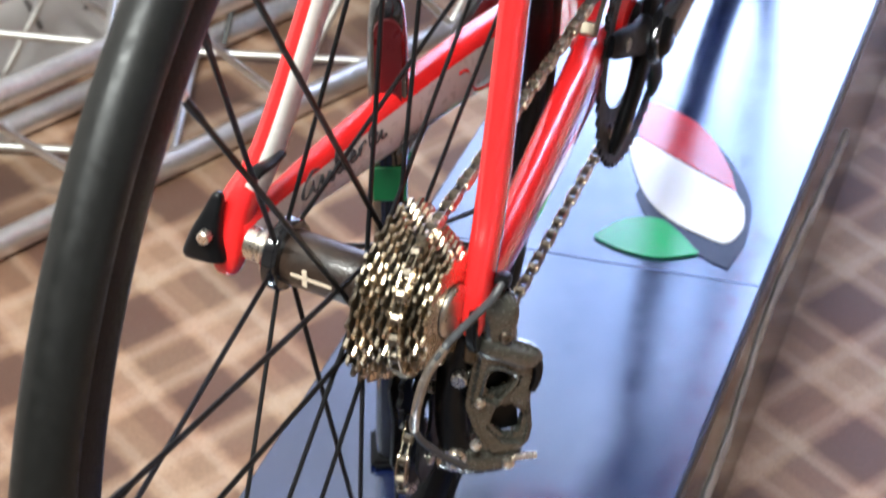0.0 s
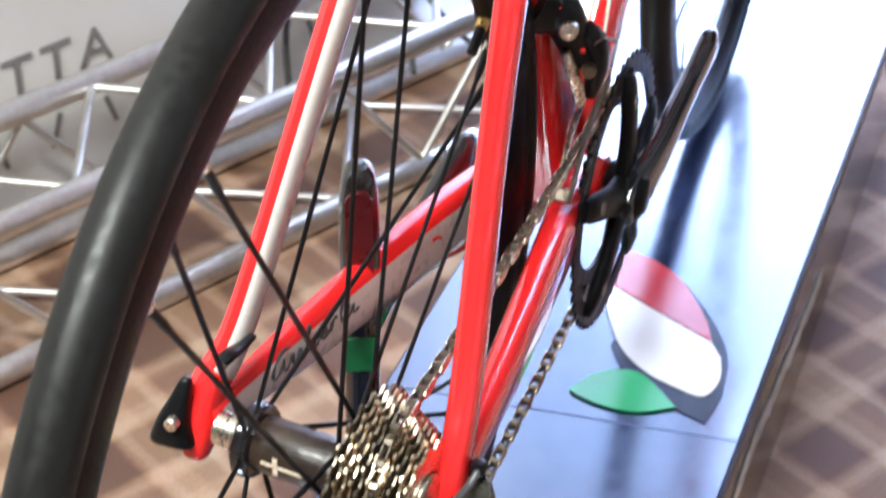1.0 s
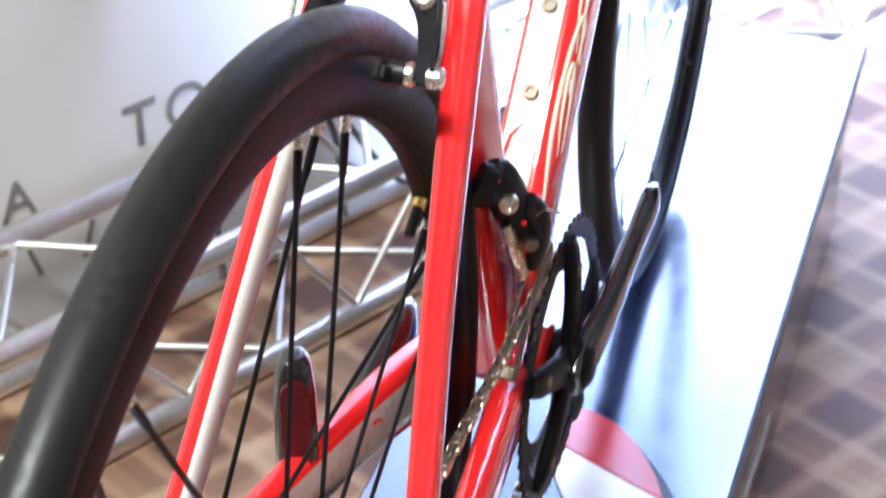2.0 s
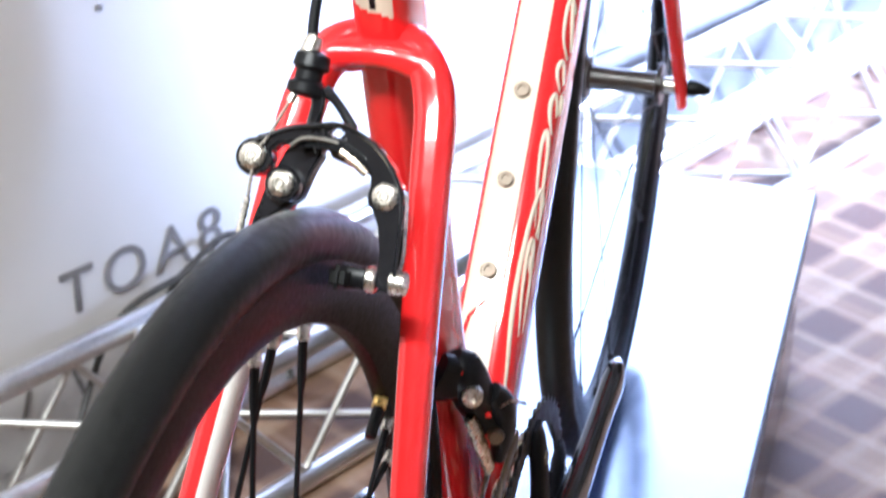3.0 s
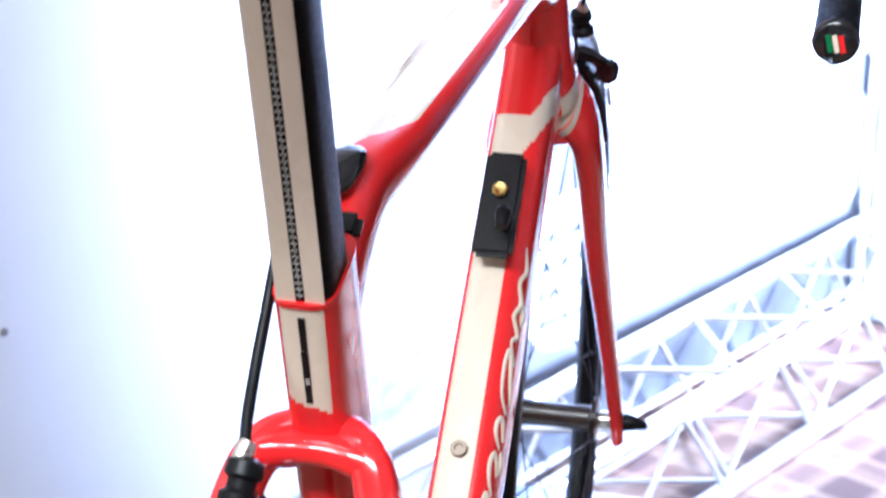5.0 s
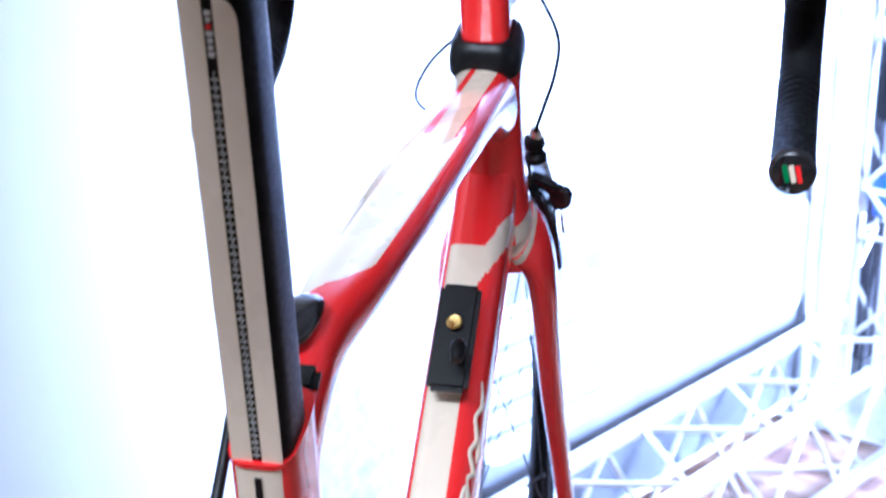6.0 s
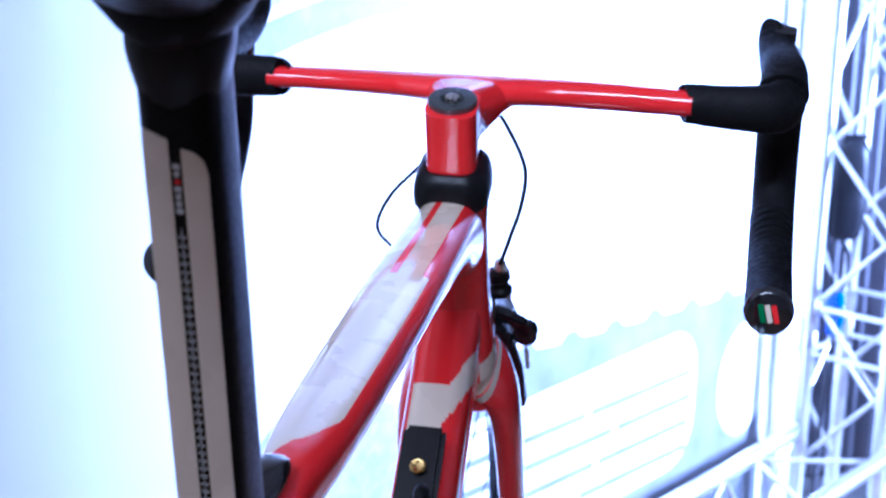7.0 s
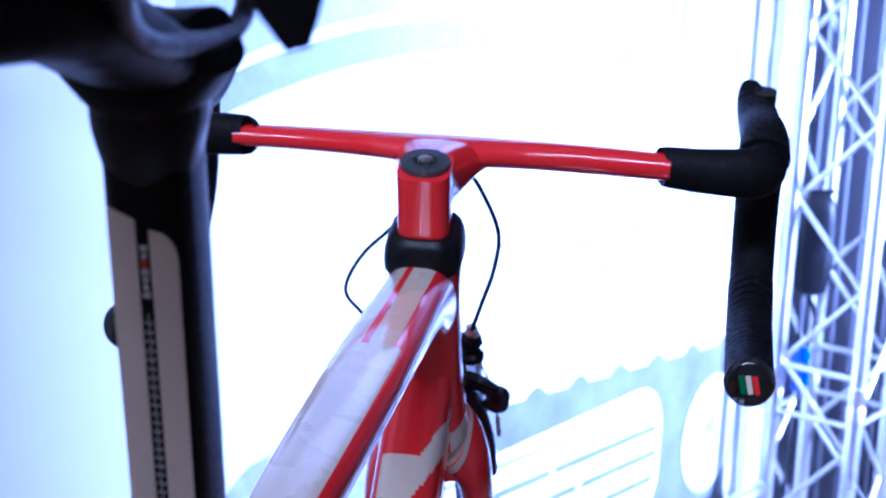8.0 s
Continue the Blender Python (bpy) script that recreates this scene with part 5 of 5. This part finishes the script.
curtain("grey_curtain", along_truss(2.66, 0.26, 0), along_truss(3.10, 0.02, 0), 2.9, 13, 0.012, shader("grey_cloth", (0.10, 0.098, 0.112), 0.8, var=0.08, bump=0.2, bump_scale=700), "pale grey pleated curtain behind the truss")
curtain("brown_curtain", along_truss(3.12, 0.05, 0), along_truss(3.6, -1.9, 0), 2.9, 24, 0.03, shader("brown_cloth", (0.035, 0.024, 0.019), 0.85, var=0.1, bump=0.2, bump_scale=700), "dark brown pleated curtain behind the truss")

# ---- print and writing on the banner ----


def on_wall(s, z, out):
    """Pose on the banner: local x along it, y up, z out of it."""
    p = along_truss(s, BACK - out, z)
    x, y = WALL_DIR, Vector((0, 0, 1))
    return Matrix.Translation(p) @ Matrix((x, y, x.cross(y))).transposed().to_4x4()


def wavy_field():
    top = [(2.40 - 1.00 * k / 50, 0.452 + 0.078 * k / 50 + 0.016 * max(0, math.sin(k * 1.05))) for k in range(51)]
    return [(1.40, 0.03), (2.42, 0.03)] + top


def arch(s):
    """Height of the printed windscreen's lower edge."""
    return 1.046 - 0.26 * max(0, s - 1.45) ** 2 - 0.35 * max(0, 1.40 - s) ** 2


def stripe(pts, wide, out, thick=0.0006):
    """A printed line on the banner through pts, wide metres across."""
    left, right = [], []
    for k, p in enumerate(pts):
        a, b = pts[max(k - 1, 0)], pts[min(k + 1, len(pts) - 1)]
        d = Vector((b[0] - a[0], b[1] - a[1])).normalized() * wide / 2
        left.append((p[0] - d.y, p[1] + d.x)), right.append((p[0] + d.y, p[1] - d.x))
    return plate(left + right[::-1], thick, on_wall(0, 0, out))


MIST = shader("mist_print", (0.25, 0.262, 0.28), 0.6, var=0.35, scale=16)
art = thing("banner_print", "pale grey vehicle front printed on the white banner", "print")
PALE = shader("pale_print", (0.16, 0.172, 0.19), 0.6, var=0.3, scale=30)
part("grey_field", plate(wavy_field(), 0.0006, on_wall(0, 0, 0.0006)), PRINT, art)
part("far_field", plate([(1.07, 0.22), (1.397, 0.22), (1.397, 0.50), (1.30, 0.535), (1.22, 0.575), (1.14, 0.565), (1.08, 0.53)], 0.0006, on_wall(0, 0, 0.0006)), MIST, art)
WHITE_INK = shader("white_ink", (0.58, 0.57, 0.56), 0.6, var=0.02, scale=6)
grille = part("grille", plate(round_rect(1.79, 0.322, 0.74, 0.235, 0.08, 8), 0.0006, on_wall(0, 0, 0.0018)), WHITE_INK, art)
for k in range(5):
    z, wide = 0.238 + 0.043 * k, 0.013 if k < 4 else 0.006
    reach = 2.145 - (0.03 if k == 4 else 0.004 * abs(k - 2))
    for a, b in ((1.45, 1.80 + 0.05 * k % 0.13), (1.815 + 0.05 * k % 0.13, reach)):
        part("slat_line", stripe([(a, z + 0.016 - 0.030 * (a - 1.45)), (b, z + 0.016 - 0.030 * (b - 1.45))], wide, 0.0029), PRINT, grille)
lampring = part("headlamp_ring", plate(oval(2.337, 0.302, 0.100, 0.106, 40), 0.0006, on_wall(0, 0, 0.0018)), PALE, art)
part("headlamp", plate(oval(2.335, 0.304, 0.094, 0.101, 40), 0.0006, on_wall(0, 0, 0.0029)), WHITE_INK, lampring)
part("lamp_mark", plate(oval(2.335, 0.318, 0.022, 0.016, 20), 0.0005, on_wall(0, 0, 0.0040)), PALE, lampring)
part("sill_line", stripe([(0.95, 0.153), (2.42, 0.121)], 0.005, 0.0040), PALE, art)
part("windscreen_line", stripe([(0.95 + 0.05 * k, arch(0.95 + 0.05 * k)) for k in range(30)], 0.040, 0.0012), MATS["pale_print"], art)
part("windscreen", plate([(1.0 + 0.05 * k, arch(1.0 + 0.05 * k) + 0.035) for k in range(28)] + [(2.35, 1.62), (1.0, 1.62)], 0.0004, on_wall(0, 0, 0.0005)), MIST, art)
for k, (s, w, t) in enumerate(((1.33, 0.03, 0.10), (1.52, 0.022, 0.12), (1.72, 0.020, 0.16), (1.80, 0.045, 0.12), (1.93, 0.03, 0.16), (2.02, 0.06, 0.20), (2.14, 0.03, 0.14), (2.22, 0.05, 0.22), (2.33, 0.04, 0.30))):
    part("reflection_bar", plate(round_rect(s, arch(s) + 0.06 + t / 2, w, t, 0.01, 3), 0.0005, on_wall(0, 0, 0.0018)), WHITE_INK if k % 2 else MATS["pale_print"], art)
part("bonnet_patch", plate([(1.98 + 0.155 * math.cos(a) * (1 + 0.1 * math.sin(3 * a)), 0.695 + 0.052 * math.sin(a) * (1 + 0.15 * math.cos(4 * a)) - 0.05 * math.cos(a)) for a in [radians(10 * k) for k in range(36)]], 0.0005, on_wall(0, 0, 0.0008)), MIST, art)
part("wiper_line", stripe([(2.222, 0.747), (2.107, 0.714), (1.961, 0.706), (1.801, 0.712), (1.652, 0.745)], 0.006, 0.0019), MATS["pale_print"], art)


def lettering(words, s, z, height, parent):
    cu = bpy.data.curves.new("lettering", "FONT")
    cu.body, cu.size, cu.extrude, cu.space_character = words, height * 1.38, 0.0008, 1.25
    tmp = bpy.data.objects.new("lettering", cu)
    scene.collection.objects.link(tmp)
    bpy.context.view_layer.update()
    me = bpy.data.meshes.new_from_object(tmp.evaluated_get(bpy.context.evaluated_depsgraph_get()))
    bpy.data.objects.remove(tmp)
    me.transform(on_wall(s, z, 0.0022))
    me.materials.clear()
    me.materials.append(MARKER)
    ob = new("lettering", me)
    ob.parent = parent
    return ob


writing = thing("wall_writing", "dark hand lettering on the white banner", "writing")
lettering("TTA", 0.174, 0.170, 0.050, writing)
lettering("TOA8", 0.446, 0.195, 0.059, writing)
for k in range(7):
    part("stroke", block((0.006, 0.048 - 0.004 * (k % 3), 0.0012), on_wall(0.16 + 0.075 * k, 0.105, 0.0016) @ Matrix.Rotation(radians(18 - 36 * (k % 2)), 4, "Z"), 0), MARKER, writing)
part("wall_spot", lathe([(0.0005, 0.003), (0.004, 0.0025), (0.0045, 0.0)], along_truss(0.536, BACK, 0.543), WALL_OUT, 12), MARKER, writing)

# black cable draped over the lying truss
GREY_RUBBER = shader("grey_rubber", (0.045, 0.043, 0.042), 0.55, var=0.2, scale=80)
cable = thing("loose_cable", "black cable draped over the lying truss", "cable")
part("run", wire([tuple(along_truss(*p)) for p in ((0.36, 0.15, 0.02), (0.44, 0.19, 0.12), (0.50, 0.20, 0.186), (0.58, 0.195, 0.206), (0.68, 0.19, 0.204), (0.74, 0.20, 0.12), (0.72, 0.16, 0.02))], 0.0042, 40, 8), GREY_RUBBER, cable)
part("second_run", wire([tuple(along_truss(*p)) for p in ((0.52, 0.16, 0.02), (0.55, 0.2, 0.15), (0.62, 0.205, 0.211), (0.70, 0.2, 0.210), (0.80, 0.15, 0.05), (0.9, 0.1, 0.012), (1.05, 0.12, 0.006), (1.25, 0.07, 0.006))], 0.0042, 40, 8), GREY_RUBBER, cable)

# ---- emblem on the plinth, scuffed tape along its foot ----


FLAT = Matrix.Translation((0, 0, TOP))


def leaf(knots, n=40):
    """A smooth closed outline through a few knots."""
    return [(p[0], p[1]) for p in lerp_path([(x, y, 0) for x, y in knots], n)]


def glossed(m):
    """The emblem lies under the same hard gloss as the laminate."""
    m.node_tree.nodes["Principled BSDF"].inputs["IOR"].default_value = 2.2
    return m


INK_S = shader("slate_ink", (0.025, 0.033, 0.065), 0.2)
INK_W = glossed(shader("emblem_white", (0.80, 0.80, 0.82), 0.2, var=0.02))
INK_R = glossed(shader("emblem_red", (0.42, 0.008, 0.014), 0.2, var=0.03))
INK_G = glossed(shader("emblem_green", (0.010, 0.36, 0.07), 0.2, var=0.03))
emblem = part("emblem", plate(leaf([(0.699, -0.004), (0.684, -0.040), (0.650, -0.074), (0.612, -0.102), (0.576, -0.118), (0.530, -0.124)], 24) + leaf([(0.491, -0.119), (0.500, -0.093), (0.522, -0.056), (0.540, -0.032), (0.562, -0.018)], 20) + [(0.60, -0.02), (0.65, -0.015)], 0.0012, FLAT @ Matrix.Translation((0, 0, 0.0007))), INK_S, plinth, "tricolour leaf emblem with slate edge")
part("emblem_field", plate(leaf([(0.643, 0.004), (0.619, -0.046), (0.595, -0.0985)], 12) + leaf([(0.577, -0.111), (0.548, -0.117), (0.523, -0.109), (0.526, -0.086), (0.537, -0.056), (0.560, -0.028), (0.597, -0.006), (0.632, 0.010)], 30), 0.001, FLAT @ Matrix.Translation((0, 0, 0.0022))), INK_W, emblem, "white leaf")
part("emblem_field", plate(leaf([(0.6445, 0.004), (0.6205, -0.047), (0.5965, -0.0985)], 12) + leaf([(0.622, -0.088), (0.646, -0.073), (0.669, -0.056), (0.688, -0.033), (0.698, -0.008), (0.699, 0.011), (0.675, 0.012)], 24), 0.001, FLAT @ Matrix.Translation((0, 0, 0.0022))), INK_R, emblem, "red leaf")
part("emblem_field", plate(leaf([(0.492, -0.002), (0.516, -0.014), (0.529, -0.028), (0.534, -0.049), (0.520, -0.071), (0.501, -0.091)], 20) + leaf([(0.489, -0.074), (0.482, -0.056), (0.482, -0.030), (0.488, -0.008)], 14), 0.001, FLAT @ Matrix.Translation((0, 0, 0.0022))), INK_G, emblem, "green leaf")
part("panel_joint", block((0.0012, PY1 - PY0 - 0.002, 0.0006), pose(0.462, (PY0 + PY1) / 2, TOP + 0.0002, 0, 0, 7), 0), shader("joint_gap", (0.10, 0.12, 0.22), 0.4), plinth)
tape_pts = [(x, z + 0.0025 * math.sin(k * 2.1) + 0.002 * math.sin(k * 0.9 + 2)) for k, (x, z) in enumerate(lerp_path([(0.30, 0.088), (0.40, 0.099), (0.455, 0.103), (0.52, 0.129), (0.595, 0.147), (0.72, 0.131), (0.84, 0.112), (0.95, 0.10)], 56))]
for dz, w in ((0.0, 0.010), (-0.012, 0.0035), (0.011, 0.0025)):
    part("scuffed_tape", sweep(bm_new(), [(x, PY0 + 0.0065, z + dz * (1 - 0.4 * k / 56)) for k, (x, z) in enumerate(tape_pts)], [(0.0012, w * (0.55 + 0.45 * abs(math.sin(k * 1.7 + 40 * dz)))) for k in range(57)], 8, 2.5, (0, 1, 0)),
         shader("white_tape", (0.46, 0.43, 0.40), 0.6, var=0.25, scale=120), plinth, "scuffed white tape")

# ---- plain marks where the bicycle is lettered ----


def on_stay(x, z, out=0.0):
    """A place on the pale inner face of the chainstay."""
    return Vector((x, 0.0632 - 0.114 * x - out, z))


# flowing dark strokes of a small script, unreadable: rows of (along, up)
STAY_SCRIPT = [
    [(0.078, 0.0062), (0.070, 0.0068), (0.062, 0.0015), (0.0585, -0.0065), (0.063, -0.0085), (0.071, -0.0030)],
    [(0.071, 0.0010), (0.0705, -0.0060), (0.0745, -0.0080), (0.081, -0.0005), (0.0805, -0.0065), (0.0845, -0.0080), (0.0905, -0.0010)],
    [(0.0905, -0.0010), (0.0895, -0.0075), (0.0935, -0.0085), (0.1005, 0.0060), (0.1000, 0.0095), (0.0965, 0.0040), (0.0985, -0.0075), (0.1035, -0.0070)],
    [(0.1045, -0.0015), (0.1045, -0.0070), (0.1085, -0.0080), (0.1130, -0.0020)],
    [(0.1130, -0.0060), (0.1190, -0.0020), (0.1160, 0.0005), (0.1135, -0.0045), (0.1165, -0.0085), (0.1230, -0.0050)],
    [(0.1245, -0.0005), (0.1250, -0.0070), (0.1270, -0.0010), (0.1320, 0.0005)],
    [(0.1400, 0.0085), (0.1370, 0.0005), (0.1385, -0.0070), (0.1440, -0.0060)],
    [(0.1480, 0.0005), (0.1440, -0.0030), (0.1460, -0.0078), (0.1520, -0.0010), (0.1520, -0.0070), (0.1580, -0.0060)],
]
for row in STAY_SCRIPT:
    pts = lerp_path(row, 6 * len(row))
    n = len(pts) - 1
    part("stay_mark", sweep(bm_new(), [on_stay(x, z - 0.002 - 0.17 * (x - 0.061)) for x, z in pts], [0.0005 + 0.0006 * abs(math.sin(2.5 * math.pi * k / n)) for k in range(n + 1)], 6), INK, bike)
for k in range(15):
    x = 0.172 + 0.0048 * k
    part("hatch_mark", wire([on_stay(x, -0.050 - 0.10 * (x - 0.172)), on_stay(x + 0.012, -0.034 - 0.26 * (x - 0.172))], 0.0006, 3, 5), INK, bike)
part("stay_line", wire([on_stay(0.2545, -0.0356), on_stay(0.2668, -0.0411), on_stay(0.2790, -0.0630), on_stay(0.3120, -0.0755)], 0.0022, 20, 8), RED, bike)
DTX = Vector((0.687, 0, 0.727))


def on_down_tube(s, y, out=0.0):
    """A place on the down tube's cream upper face."""
    return Vector((0.418, 0, -0.062)) + DTX * s + DTN * (0.0305 + out) + Vector((0, y, 0))


line = [(0.111, 0.0205), (0.108, 0.0143), (0.1285, 0.0112), (0.1412, 0.0015), (0.1450, -0.0040)]
dense = [tuple(np.array(p) * (1 - u) + np.array(q) * u) for p, q in zip(line, line[1:]) for u in (0, 0.25, 0.5, 0.75)]
part("tube_line", sweep(bm_new(), [on_down_tube(s, y, 0.0006) for s, y in dense], 0.0015, 8), RED, bike)


def on_shoulder(s, a, out=0.0003):
    """A place on the down tube's red shoulder, a degrees round from its +y side."""
    c, d = math.cos(radians(a)), math.sin(radians(a))
    x, y = math.copysign(abs(c) ** (2 / 3.4), c) * 0.0226, abs(d) ** (2 / 3.4) * (0.031 + out)
    return Vector((0.418, 0, -0.062)) + DTX * s + DTN * y + Vector((0, x, 0))


# bold flowing strokes of a painted script, unreadable: rows of (along, round)
SCRIPT = [
    [(0.070, 128), (0.095, 122), (0.130, 110), (0.165, 107), (0.200, 112), (0.222, 124), (0.214, 140), (0.190, 136)],
    [(0.120, 138), (0.150, 124), (0.180, 120), (0.186, 130), (0.160, 142), (0.125, 150)],
    [(0.196, 128), (0.226, 112), (0.252, 106), (0.263, 112), (0.250, 124), (0.218, 132), (0.190, 146)],
    [(0.262, 128), (0.272, 114), (0.284, 110), (0.290, 120), (0.276, 134)],
    [(0.294, 130), (0.302, 114), (0.310, 112), (0.314, 124), (0.300, 138)],
    [(0.318, 134), (0.330, 112), (0.352, 108), (0.360, 118), (0.340, 132), (0.326, 146)],
    [(0.352, 136), (0.366, 116), (0.372, 130), (0.384, 112), (0.394, 126), (0.408, 114), (0.418, 128), (0.434, 118)],
]
for row in SCRIPT:
    pts = lerp_path(row, 8 * len(row))
    n = len(pts) - 1
    part("tube_mark", sweep(bm_new(), [on_shoulder(s, a + 15) for s, a in pts], [0.0010 + 0.0013 * math.sin(math.pi * k / n) ** 0.7 for k in range(n + 1)], 8), CREAM, bike)
for s, a in ((0.172, 133), (0.286, 140), (0.388, 138)):
    part("tube_mark", sweep(bm_new(), [on_shoulder(s + 0.004 * k, a + 15 - 1.2 * k) for k in range(-2, 3)], [0.0004, 0.0022, 0.0027, 0.0022, 0.0004], 8), CREAM, bike)
